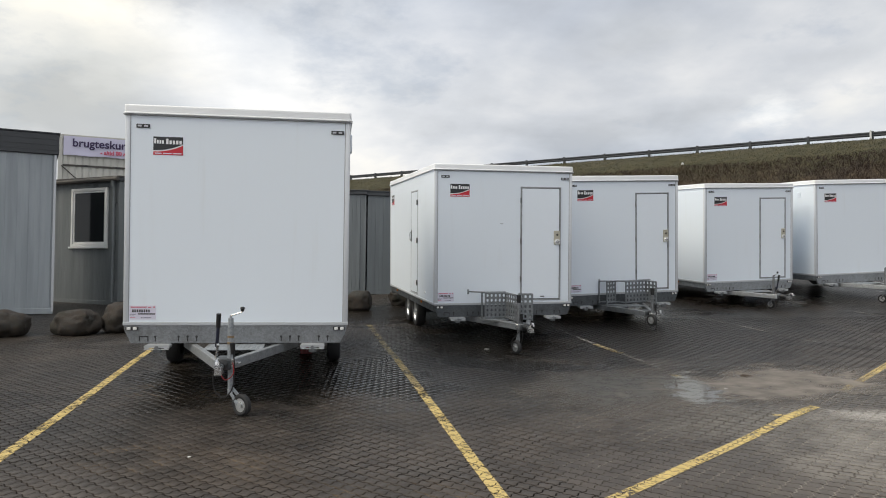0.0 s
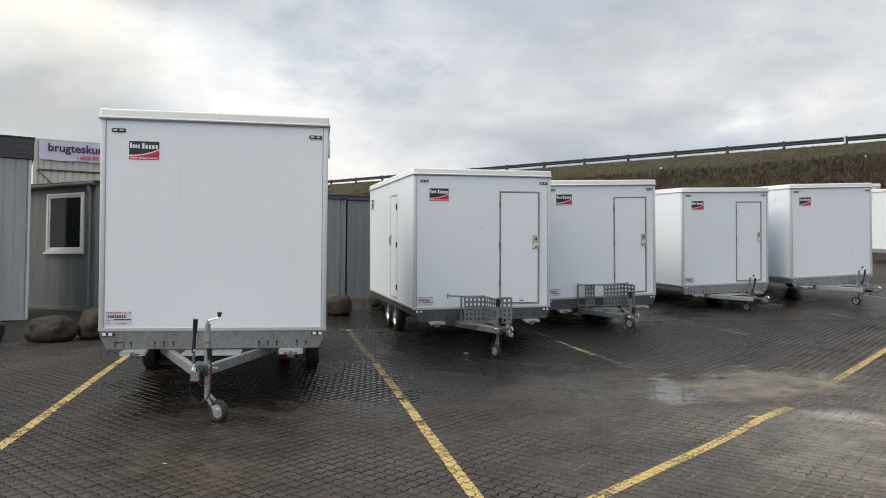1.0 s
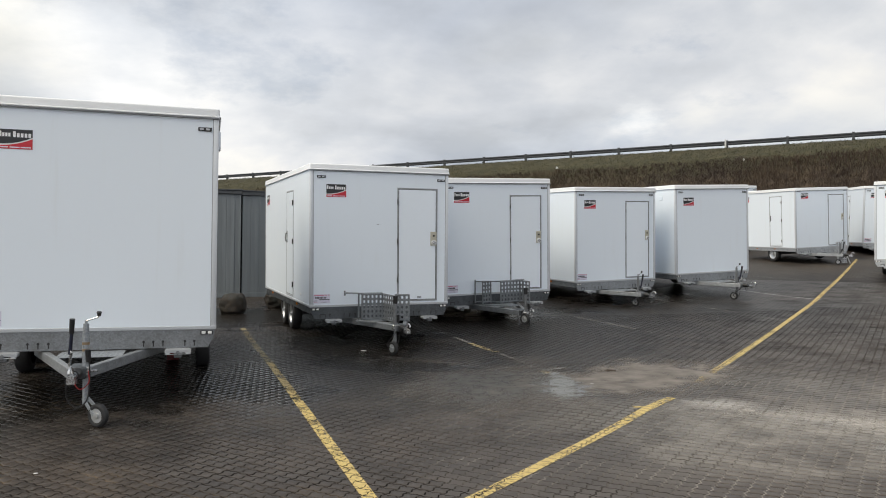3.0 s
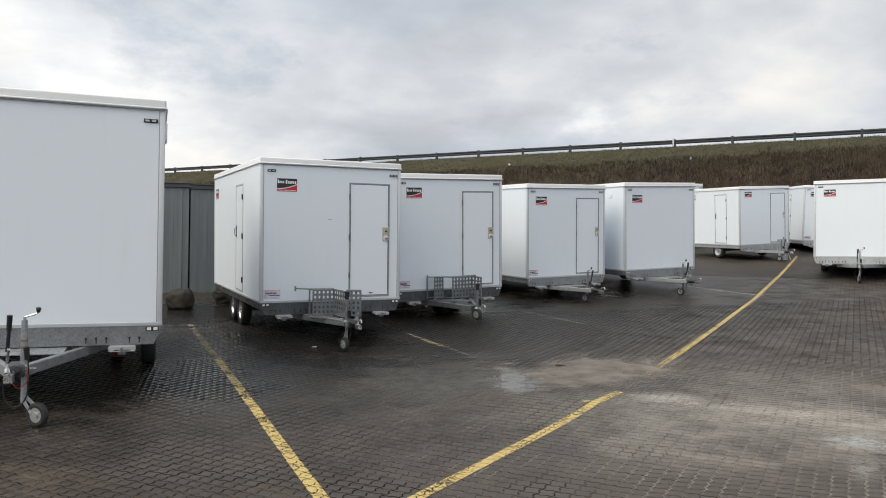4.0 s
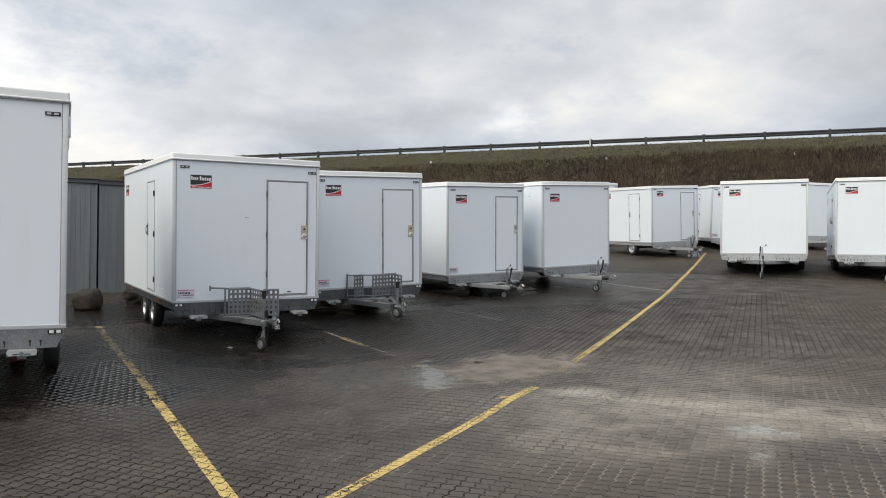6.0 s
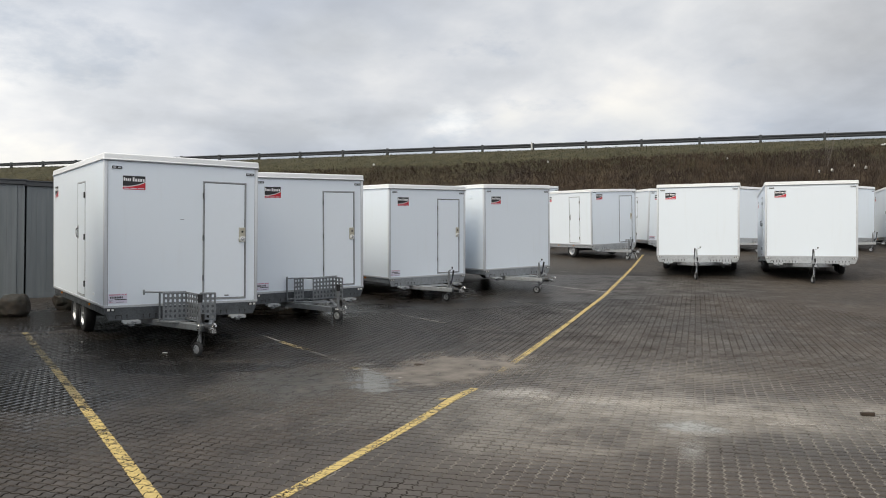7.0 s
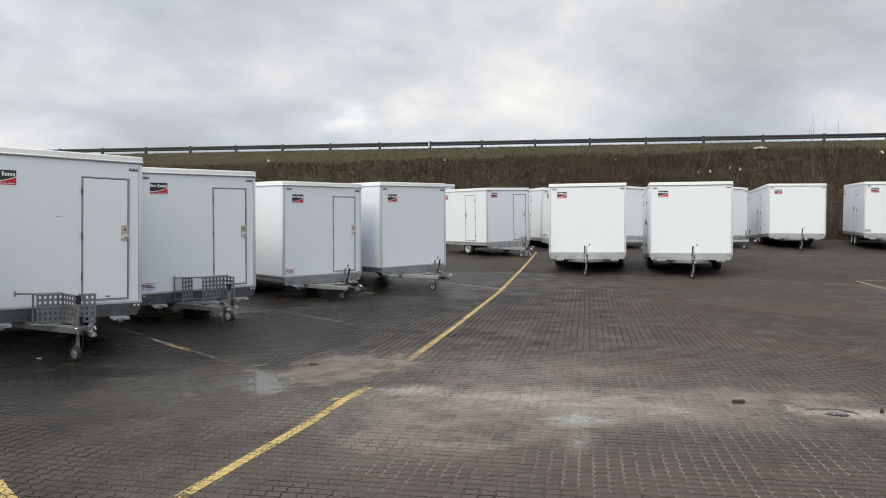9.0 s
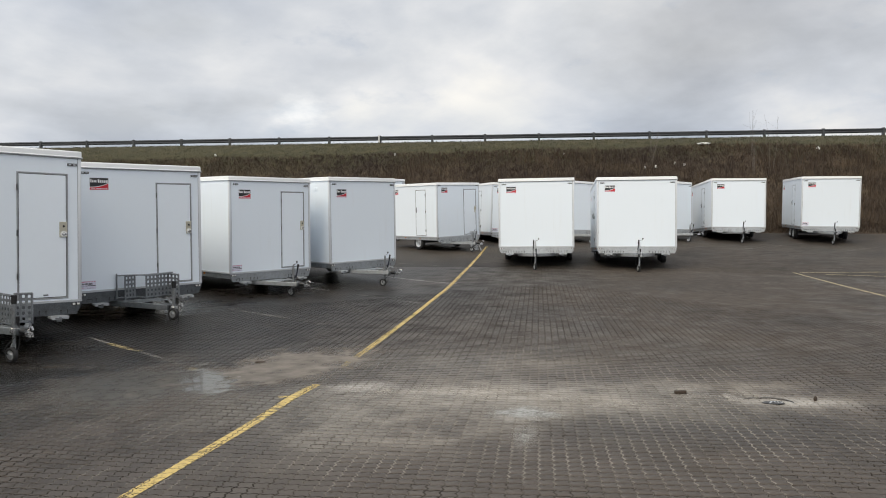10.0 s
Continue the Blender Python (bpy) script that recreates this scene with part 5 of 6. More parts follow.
def boulder(x, y, wx, wy, wz, turn, seed):
    bm = bmesh.new()
    bmesh.ops.create_icosphere(bm, subdivisions=4, radius=1.0)
    for v in bm.verts:
        p = v.co.copy()
        k = 1 + 0.22 * noise.noise(p * 1.3 + Vector((seed, 0, 0))) + 0.09 * noise.noise(p * 3.3 + Vector((0, seed, 0))) + 0.035 * noise.noise(p * 8) + 0.015 * noise.noise(p * 17)
        p = Vector([math.copysign(abs(c) ** 0.86, c) for c in p]) * k
        p.z = max(p.z, -0.80)
        v.co = Vector((p.x * wx / 2, p.y * wy / 2, p.z * wz / 2))
    low = min(v.co.z for v in bm.verts)
    bmesh.ops.translate(bm, vec=(0, 0, -low), verts=bm.verts)
    ob = finish("boulder", bm, STONE, True)
    ob.matrix_basis = pose(x, y, min(yard(x + dx, y + dy) for dx in (-0.2, 0.2) for dy in (-0.2, 0.2)) - 0.01, 0, 0, turn)
    tagged(ob, "brown rounded fieldstone boulder lying on the paving", "boulder", "boulders edging the yard")


for row in ((-7.55, 12.95, 0.80, 0.7, 0.50, 10, 1.0), (-6.40, 13.20, 0.78, 0.65, 0.50, -8, 5.2), (-5.75, 13.65, 0.80, 0.7, 0.60, 35, 9.1),
            (-3.35, 16.30, 0.62, 0.6, 0.52, 60, 12.5), (-2.75, 16.75, 0.60, 0.6, 0.52, 20, 13.0), (-1.89, 17.25, 0.56, 0.55, 0.52, 0, 17.3),
            (-0.98, 18.25, 0.66, 0.6, 0.48, 15, 21.9)):
    boulder(*row)


# ---- guard rail along the road on the embankment ----
RAIL_STEEL = simple("weathered_rail_steel", (0.050, 0.054, 0.058), 0.5, 0.35, 0.25)
POST_WHITE = simple("white_marker_post", (0.55, 0.55, 0.54), 0.5, 0.0, 0.1)


def rail_point(k, up=0.0, across=0.0):
    p = RAIL_0 + B_AL * k + B_AC * across
    return Vector((p.x, p.y, crest_z(k) + up))


def guard_rail():
    base = rail_point(0)
    root = thing("guard_rail", Matrix.Translation(base), "long grey steel guard rail on the embankment crest", "guard rail")
    ks = [4.0 * i for i in range(-34, 15)]
    bm = bmesh.new()
    prof = [(0.0, 0.44), (-0.03, 0.46), (-0.08, 0.50), (-0.08, 0.55), (-0.03, 0.59), (-0.03, 0.62), (-0.08, 0.66), (-0.08, 0.71), (-0.03, 0.75), (0.0, 0.76), (0.0, 0.60)]
    rings = [[bm.verts.new(rail_point(k, z, a) - base) for a, z in prof] for k in ks]
    for ra, rb in zip(rings, rings[1:]):
        for i in range(len(prof)):
            j = (i + 1) % len(prof)
            bm.faces.new((ra[i], ra[j], rb[j], rb[i]))
    bmesh.ops.recalc_face_normals(bm, faces=bm.faces)
    part("rail_beam", bm, RAIL_STEEL, root, smooth=True)
    first = None
    for k in ks:
        p = rail_point(k, 0, 0.06) - base
        if first is None:
            bm = bmesh.new()
            box(bm, -0.08, 0.08, -0.15, 0.07, -0.4, 0.80, 0.01)
            first = part("rail_post", bm, RAIL_STEEL, root)
            ob = first
        else:
            ob = new("rail_post", first.data)
            ob.parent = root
        ob.matrix_basis = Matrix.Translation(p) @ pose(0, 0, 0, 0, 0, math.degrees(BANK))


guard_rail()


def marker_post(k, high):
    bm = bmesh.new()
    prism(bm, [(-0.06, -0.3), (0.06, -0.3), (0.05, high - 0.05), (0.0, high), (-0.05, high - 0.05)], "y", -0.04, 0.04)
    ob = finish("marker_post", bm, POST_WHITE)
    ob.matrix_basis = Matrix.Translation(rail_point(k, 0, -0.25)) @ pose(0, 0, 0, 0, 0, math.degrees(BANK))
    tagged(ob, "slim white road marker post beside the guard rail", "post", "road marker posts")


for k, high in ((-0.05, 0.85), (-98.0, 1.5)):
    marker_post(k, high)


# ---- painted bay lines ----
def make_line_paint(name, fresh, worn):
    m = Nodes(name)
    big, mid = m.noise(2.4, 5, 0.6), m.noise(26, 6, 0.7)
    m.put("Base Color", m.mix(m.range(mid, 0.3, 0.7), fresh, worn))
    m.put("Roughness", m.range(mid, 0.3, 0.7, 0.5, 0.7))
    m.bump(mid, 0.25, 0.004)
    return m


def paver_joints(m):
    """0 on the joints between the interlocking pieces, 1 on the pieces."""
    t = m.n.new("ShaderNodeMapping")
    t.vector_type = "TEXTURE"
    t.inputs["Rotation"].default_value = (0, 0, BANK)
    t.inputs["Scale"].default_value = (0.1065, 0.1065, 1)
    m.l.new(m.pos, t.inputs[0])
    sep = m.n.new("ShaderNodeSeparateXYZ")
    m.l.new(t.outputs[0], sep.inputs[0])

    def wave(v, k0, k1, amount):
        r = m.n.new("ShaderNodeValToRGB")
        for e, (pos, val) in zip((r.color_ramp.elements[0], r.color_ramp.elements[1], r.color_ramp.elements.new(k0), r.color_ramp.elements.new(k1)), ((0, 0.5), (1, 0.5), (k0, 1.0), (k1, 0.0))):
            e.position, e.color = pos, (val, val, val, 1)
        m.l.new(m.math("FRACT", v), r.inputs[0])
        return m.math("MULTIPLY", m.math("SUBTRACT", r.outputs[0], 0.5), 2 * amount)

    def near(v):
        d = m.math("ABSOLUTE", m.math("SUBTRACT", m.math("FRACT", v), 0.5))
        return m.range(d, 0.440, 0.478, 1.0, 0.04)

    u, v = sep.outputs[0], sep.outputs[1]
    return m.math("MULTIPLY", near(m.math("SUBTRACT", u, wave(v, 0.30, 0.70, 0.108))), near(m.math("SUBTRACT", v, wave(u, 0.30, 0.70, -0.085))))


def paint_material(name, fresh, worn, cover):
    """Road paint that has flaked off in places and never filled the joints; cover: how much of it is left."""
    m = make_line_paint(name, fresh, worn)
    chips = m.math("ADD", m.math("MULTIPLY", m.noise(34, 5, 0.7), 0.6), m.math("MULTIPLY", m.noise(3.1, 4, 0.6), 0.4))
    m.put("Alpha", m.math("MULTIPLY", m.range(chips, 0.47 - cover, 0.55 - cover, 0.0, 0.96), paver_joints(m)))
    return m.mat


YELLOW = paint_material("yellow_road_paint", (0.60, 0.445, 0.15), (0.45, 0.34, 0.13), 0.065)
YELLOW_THIN = paint_material("thin_yellow_road_paint", (0.52, 0.39, 0.15), (0.34, 0.25, 0.11), 0.04)
YELLOW_WORN = paint_material("worn_yellow_road_paint", (0.40, 0.32, 0.15), (0.24, 0.19, 0.11), 0.02)
GREY_WORN = paint_material("faded_white_road_paint", (0.23, 0.215, 0.20), (0.15, 0.143, 0.13), 0.0)
WHITE_WORN = paint_material("thin_white_road_paint", (0.40, 0.38, 0.36), (0.26, 0.25, 0.24), 0.05)
YELLOW_PALE = paint_material("pale_yellow_road_paint", (0.50, 0.42, 0.24), (0.36, 0.30, 0.18), 0.08)


def bay_line(a, b, width, mat, label):
    """A painted strip that follows the paving from a to b."""
    a, b = Vector(a), Vector(b)
    n = max(int((b - a).length / 0.12), 2)
    d = (b - a).normalized()
    s = Vector((-d.y, d.x)) * width / 2
    bm = bmesh.new()
    rows = []
    for i in range(n + 1):
        p = a + (b - a) * i / n
        j = 0.006 * noise.noise((p.x * 6, p.y * 6, 0))
        rows.append([bm.verts.new((q.x, q.y, yard(q.x, q.y) + 0.0035)) for q in (p - s * (1 + j * 9), p, p + s * (1 - j * 9))])
    for ra, rb in zip(rows, rows[1:]):
        for k in range(2):
            bm.faces.new((ra[k], ra[k + 1], rb[k + 1], rb[k]))
    bmesh.ops.recalc_face_normals(bm, faces=bm.faces)
    if sum(f.normal.z for f in bm.faces) < 0:
        bmesh.ops.reverse_faces(bm, faces=bm.faces)
    tagged(finish("bay_line", bm, mat), label, "road marking", "painted bay lines", "structure")


Y_LABEL, W_LABEL = "yellow painted bay line on the paving", "worn painted bay line on the paving"
bay_line((0.66, 3.6), (-0.22, 8.4), 0.098, YELLOW, Y_LABEL)
bay_line((-0.22, 8.4), (-0.66, 10.8), 0.096, YELLOW_THIN, Y_LABEL)
bay_line((-0.66, 10.8), (-1.42, 14.6), 0.096, YELLOW_WORN, W_LABEL)
bay_line((4.50, 8.49), (4.72, 8.74), 0.09, YELLOW_WORN, W_LABEL)
bay_line((3.31, 7.24), (3.17, 7.26), 0.06, YELLOW, Y_LABEL)
bay_line((-2.95, 3.4), (-4.40, 11.6), 0.098, YELLOW, Y_LABEL)
bay_line((-0.60, 3.22), (3.80, 7.70), 0.098, YELLOW, Y_LABEL)
bay_line((4.72, 8.74), (20.6, 26.5), 0.098, YELLOW, Y_LABEL)
bay_line((3.00, 9.47), (2.97, 9.75), 0.11, YELLOW_WORN, W_LABEL)
bay_line((2.97, 9.75), (2.75, 11.50), 0.06, GREY_WORN, W_LABEL)
bay_line((2.75, 11.50), (2.53, 12.50), 0.10, YELLOW_WORN, W_LABEL)
bay_line((2.53, 12.50), (2.10, 14.4), 0.06, GREY_WORN, W_LABEL)
bay_line((6.03, 12.05), (5.12, 16.2), 0.09, GREY_WORN, W_LABEL)
bay_line((8.75, 17.65), (8.25, 19.2), 0.09, GREY_WORN, W_LABEL)
bay_line((9.02, 15.40), (8.96, 16.65), 0.10, GREY_WORN, W_LABEL)
bay_line((9.10, 13.90), (9.02, 14.75), 0.10, GREY_WORN, W_LABEL)
bay_line((12.22, 16.95), (11.45, 19.9), 0.10, WHITE_WORN, W_LABEL)
bay_line((15.25, 20.2), (13.9, 22.8), 0.09, GREY_WORN, W_LABEL)
bay_line((8.85, 12.06), (9.50, 11.27), 0.09, GREY_WORN, W_LABEL)
bay_line((11.25, 14.95), (11.75, 14.40), 0.09, GREY_WORN, W_LABEL)
bay_line((22.63, 13.35), (15.1, 4.2), 0.09, YELLOW_PALE, W_LABEL)
bay_line((22.80, 13.25), (27.6, 10.2), 0.10, YELLOW_PALE, W_LABEL)
bay_line((22.94, 12.51), (24.6, 9.9), 0.09, YELLOW_PALE, W_LABEL)
bay_line((28.1, 19.5), (33.8, 19.4), 0.12, GREY_WORN, W_LABEL)
bay_line((31.9, 16.5), (36.8, 16.6), 0.12, GREY_WORN, W_LABEL)


# ---- small things on the ground ----
def silt_patch():
    """Standing water and wet silt that hide the joints, with a ragged edge."""
    m = Nodes("wet_silt")
    warp, mid = m.noise(2.2, 7, 0.68), m.noise(6, 6, 0.65)
    fine = m.noise(9, 7, 0.75)
    edge = blob(m, 3.85, 8.9, 1.9, 1.05, 30, warp)
    sheen = blob(m, 2.2, 8.75, 1.35, 1.45, 6, warp)
    pool = m.math("MULTIPLY", blob(m, 2.85, 8.6, 0.33, 1.25, -12, m.noise(3.5, 6, 0.6)), m.range(fine, 0.28, 0.52))
    shown = m.math("MAXIMUM", m.math("MULTIPLY", edge, m.range(m.noise(2.6, 8, 0.62), 0.3, 0.7, 0.50, 0.85)), m.math("MAXIMUM", m.math("MULTIPLY", sheen, m.range(mid, 0.3, 0.65, 0.40, 0.72)), m.math("MULTIPLY", pool, 0.95)))
    # silt, sheen and pool colours are raised to stand in for brighter reflections
    silt = m.mix(m.noise(2.6, 9, 0.65), (0.150, 0.126, 0.102), (0.245, 0.208, 0.170))
    m.put("Base Color", m.mix(pool, m.mix(m.math("MULTIPLY", sheen, m.math("SUBTRACT", 1.0, edge)), silt, (0.080, 0.073, 0.062)), (0.125, 0.120, 0.110)))
    m.put("Roughness", m.math("SUBTRACT", m.math("SUBTRACT", 0.40, m.math("MULTIPLY", pool, 0.285)), m.math("MULTIPLY", sheen, 0.06)))
    m.put("IOR", 1.36)
    m.put("Alpha", shown)
    m.bump(m.noise(24, 4), 0.012, 0.002)
    bm = bmesh.new()
    n = 40
    grid = [[bm.verts.new((0.8 + 5.6 * i / n, 6.4 + 4.7 * j / n, yard(0.8 + 5.6 * i / n, 6.4 + 4.7 * j / n) + 0.006)) for i in range(n + 1)] for j in range(n + 1)]
    for j in range(n):
        for i in range(n):
            bm.faces.new((grid[j][i], grid[j][i + 1], grid[j + 1][i + 1], grid[j + 1][i]))
    tagged(finish("puddle", bm, m.mat, True), "shallow puddle of wet silt over the paving", "puddle", kind="structure")


silt_patch()


def silt_film():
    """Grey silt that has settled over the paving and dried, with a damp middle; it hides the joints."""
    m = Nodes("settled_grey_silt")
    rag, grain, speck = m.noise(4.5, 8, 0.72), m.noise(13, 8, 0.75), m.noise(48, 4, 0.6)
    pale = [blob(m, *row, rag, 0.35) for row in ((4.92, 6.55, 0.85, 0.40, -37), (6.05, 5.10, 0.60, 0.16, -36), (5.60, 5.75, 0.40, 0.22, -36), (4.25, 7.1, 0.40, 0.25, -30), (7.10, 4.75, 0.55, 0.25, -36))]
    pale = functools.reduce(lambda a, b: m.math("MAXIMUM", a, b), pale)
    pale = m.math("MULTIPLY", pale, m.range(m.noise(2.8, 9, 0.76, stretch=(1.0, 1.5, 1)), 0.46, 0.60))
    damp = m.math("MAXIMUM", blob(m, 4.92, 5.45, 0.40, 0.30, -34, rag, 0.15), m.math("MULTIPLY", blob(m, 4.40, 4.86, 0.46, 0.13, 47, rag, 0.35), m.range(rag, 0.40, 0.58, 0.25, 0.85)))
    tone = m.mix(grain, (0.30, 0.262, 0.220), (0.44, 0.415, 0.380))
    # damp middle: the sky's reflection is painted in as a flat grey
    tone = m.mix(damp, tone, m.mix(grain, (0.25, 0.25, 0.235), (0.36, 0.36, 0.345)))
    m.put("Base Color", m.mix(m.range(speck, 0.64, 0.70), tone, (0.05, 0.04, 0.032)))
    m.put("Roughness", m.range(damp, 0.0, 1.0, 0.75, 0.42))
    m.put("Alpha", m.math("MULTIPLY", m.math("MAXIMUM", pale, damp), m.range(grain, 0.34, 0.56, 0.12, 0.88)))
    m.bump(grain, 0.3, 0.004)
    bm = bmesh.new()
    n = 36
    grid = [[bm.verts.new((3.5 + 4.5 * i / n, 3.9 + 3.7 * j / n, yard(3.5 + 4.5 * i / n, 3.9 + 3.7 * j / n) + 0.005)) for i in range(n + 1)] for j in range(n + 1)]
    for j in range(n):
        for i in range(n):
            bm.faces.new((grid[j][i], grid[j][i + 1], grid[j + 1][i + 1], grid[j + 1][i]))
    tagged(finish("silt_drift", bm, m.mat, True), "pale dried silt settled over the paving joints", "silt", kind="structure")


silt_film()


def litter(name, x, y, size, turn, mat, label, category):
    """A small scrap with a crumpled outline."""
    bm = bmesh.new()
    bmesh.ops.create_icosphere(bm, subdivisions=2, radius=1.0)
    for v in bm.verts:
        k = 1 + 0.45 * noise.noise(v.co * 1.7 + Vector((x, y, 0)))
        v.co = Vector((v.co.x * size[0] / 2 * k, v.co.y * size[1] / 2 * k, max(v.co.z, -0.5) * size[2] * k))
    low = min(v.co.z for v in bm.verts)
    bmesh.ops.translate(bm, vec=(0, 0, -low), verts=bm.verts)
    ob = finish(name, bm, mat)
    ob.matrix_basis = pose(x, y, land(x, y), 0, 0, turn)
    tagged(ob, label, category)


LEAF = simple("dead_leaf", (0.035, 0.022, 0.013), 0.7, 0.0, 0.3)
PAPER = simple("white_scrap", (0.70, 0.70, 0.68), 0.6, 0.0, 0.1)
litter("leaf", 3.81, 9.48, (0.13, 0.045, 0.016), -20, LEAF, "dark wet leaf lying on the paving", "leaf")
litter("leaf", 2.45, 9.05, (0.06, 0.04, 0.006), 30, LEAF, "dark wet leaf lying on the paving", "leaf")
litter("leaf", 2.75, 8.85, (0.05, 0.03, 0.006), 80, LEAF, "dark wet leaf lying on the paving", "leaf")
bm = bmesh.new()
prism(bm, [(-0.065, -0.028), (0.055, -0.032), (0.068, 0.004), (0.05, 0.030), (-0.06, 0.026)], "z", 0.0, 0.032)
bmesh.ops.bevel(bm, geom=bm.edges[:], offset=0.005, segments=1, affect="EDGES")
fragment = finish("brick_fragment", bm, LEAF)
fragment.matrix_basis = pose(6.84, 5.19, yard(6.84, 5.19) + 0.001, 0, 0, -30)
tagged(fragment, "dark broken brick fragment on the paving", "rubble")
litter("stone_chip", 7.70, 4.20, (0.035, 0.035, 0.03), 0, LEAF, "dark stone chip on the paving", "rubble")
litter("paper_scrap", 0.72, 12.15, (0.09, 0.035, 0.008), 5, PAPER, "white paper scrap on the wet paving", "litter")
litter("paper_scrap", -1.95, 5.87, (0.028, 0.014, 0.004), 10, PAPER, "white paper scrap on the wet paving", "litter")
litter("paper_scrap", 3.25, 8.65, (0.07, 0.015, 0.005), -30, PAPER, "white paper scrap on the wet paving", "litter")


CHOCK_RED = simple("dull_red_plastic", (0.13, 0.010, 0.012), 0.5, 0.0, 0.2)


def wheel_chock(x, y, heading):
    """A hollow plastic wedge with a stepped face and a grip on its high end."""
    root = thing("wheel_chock", pose(x, y, yard(x, y) + 0.001, 0, 0, heading), "dark red plastic wheel chock under the trailer", "wheel chock")
    bm = bmesh.new()
    prism(bm, [(-0.13, 0.0), (0.12, 0.0), (0.11, 0.035), (0.06, 0.065), (0.0, 0.09), (-0.06, 0.11), (-0.12, 0.12)], "x", -0.08, 0.08)
    part("wedge", bm, CHOCK_RED, root)
    for k in (-0.055, 0.0, 0.055):
        bm = bmesh.new()
        box(bm, k - 0.008, k + 0.008, -0.142, -0.128, 0.015, 0.105, 0.003)
        part("rib", bm, CHOCK_RED, root)
    bm = bmesh.new()
    sweep(bm, bend([(-0.05, -0.10, 0.115), (-0.05, -0.10, 0.145), (0.05, -0.10, 0.145), (0.05, -0.10, 0.115)]), 0.009)
    part("grip", bm, CHOCK_RED, root, smooth=True)


wheel_chock(-1.97, 10.95, 8.3)


def sunken_drain():
    """A gully whose paving has sunk: a broken crescent of kerb, loose edges, a dark hole and bits of grate."""
    x, y = 7.25, 4.45
    root = thing("drain", pose(x, y, yard(x, y), 0, 0, -36), "sunken drain with a broken dark rim in the paving", "drain")
    rng = random.Random(5)

    def flake(name, outline, z, mat):
        bm = bmesh.new()
        prism(bm, outline, "z", 0.001, z)
        return part(name, bm, mat, root)

    def crescent(name, a0, a1, rx, ry, wide, high, mat, cx=0.0, cy=0.0):
        outer, inner = [], []
        for k in range(25):
            f = k / 24
            q = radians(a0 + (a1 - a0) * f)
            w = wide * math.sin(math.pi * min(max(f, 0.04), 0.96)) ** 0.6 * rng.uniform(0.65, 1.15)
            outer.append((cx + rx * math.cos(q), cy + ry * math.sin(q)))
            inner.append((cx + (rx - w) * math.cos(q), cy + (ry - w * 1.3) * math.sin(q)))
        return flake(name, outer + inner[::-1], high, mat)

    crescent("rim", 148, 8, 0.23, 0.22, 0.055, 0.012, STAINED_STEEL)
    crescent("hollow", 120, -20, 0.25, 0.235, 0.020, 0.006, BLACK)
    crescent("crack", 165, 95, 0.24, 0.15, 0.030, 0.006, CHASSIS_DARK, -0.20, 0.10)
    flake("hole", [(0.05 + 0.11 * math.cos(0.5 * k) * rng.uniform(0.7, 1.1), -0.05 + 0.10 * math.sin(0.5 * k) * rng.uniform(0.7, 1.1)) for k in range(12)], 0.005, BLACK)
    for k in range(5):
        px, py = 0.0 + 0.028 * k, -0.07 + rng.uniform(-0.02, 0.03)
        bm = bmesh.new()
        box(bm, px, px + 0.014, py, py + 0.035, 0.004, 0.011, 0.003)
        part("grate_bar", bm, ALU, root)


sunken_drain()


# ---- growth on the embankment ----
def make_stalks():
    m = Nodes("dry_stalks")
    rnd = m.island()
    tone = m.mix(rnd, (0.030, 0.0195, 0.0125), (0.074, 0.049, 0.031))
    straw = m.mix(rnd, (0.060, 0.041, 0.024), (0.128, 0.092, 0.056))
    tone = m.mix(m.range(m.noise(0.45, 6, 0.68), 0.50, 0.62), tone, straw)
    tone = m.mix(m.range(m.noise(0.10, 3), 0.42, 0.62), tone, m.mix(rnd, (0.022, 0.014, 0.011), (0.050, 0.034, 0.025)))
    m.put("Base Color", tone)
    m.put("Roughness", 0.9)
    return m.mat


def make_grass():
    m = Nodes("winter_grass")
    patch = m.range(m.noise(0.6, 5, 0.6), 0.52, 0.74)
    m.put("Base Color", m.mix(patch, m.mix(m.island(), (0.027, 0.027, 0.009), (0.056, 0.053, 0.018)), m.mix(m.island(), (0.034, 0.024, 0.014), (0.090, 0.066, 0.034))))
    m.put("Roughness", 0.85)
    return m.mat


STALKS, GRASS = make_stalks(), make_grass()


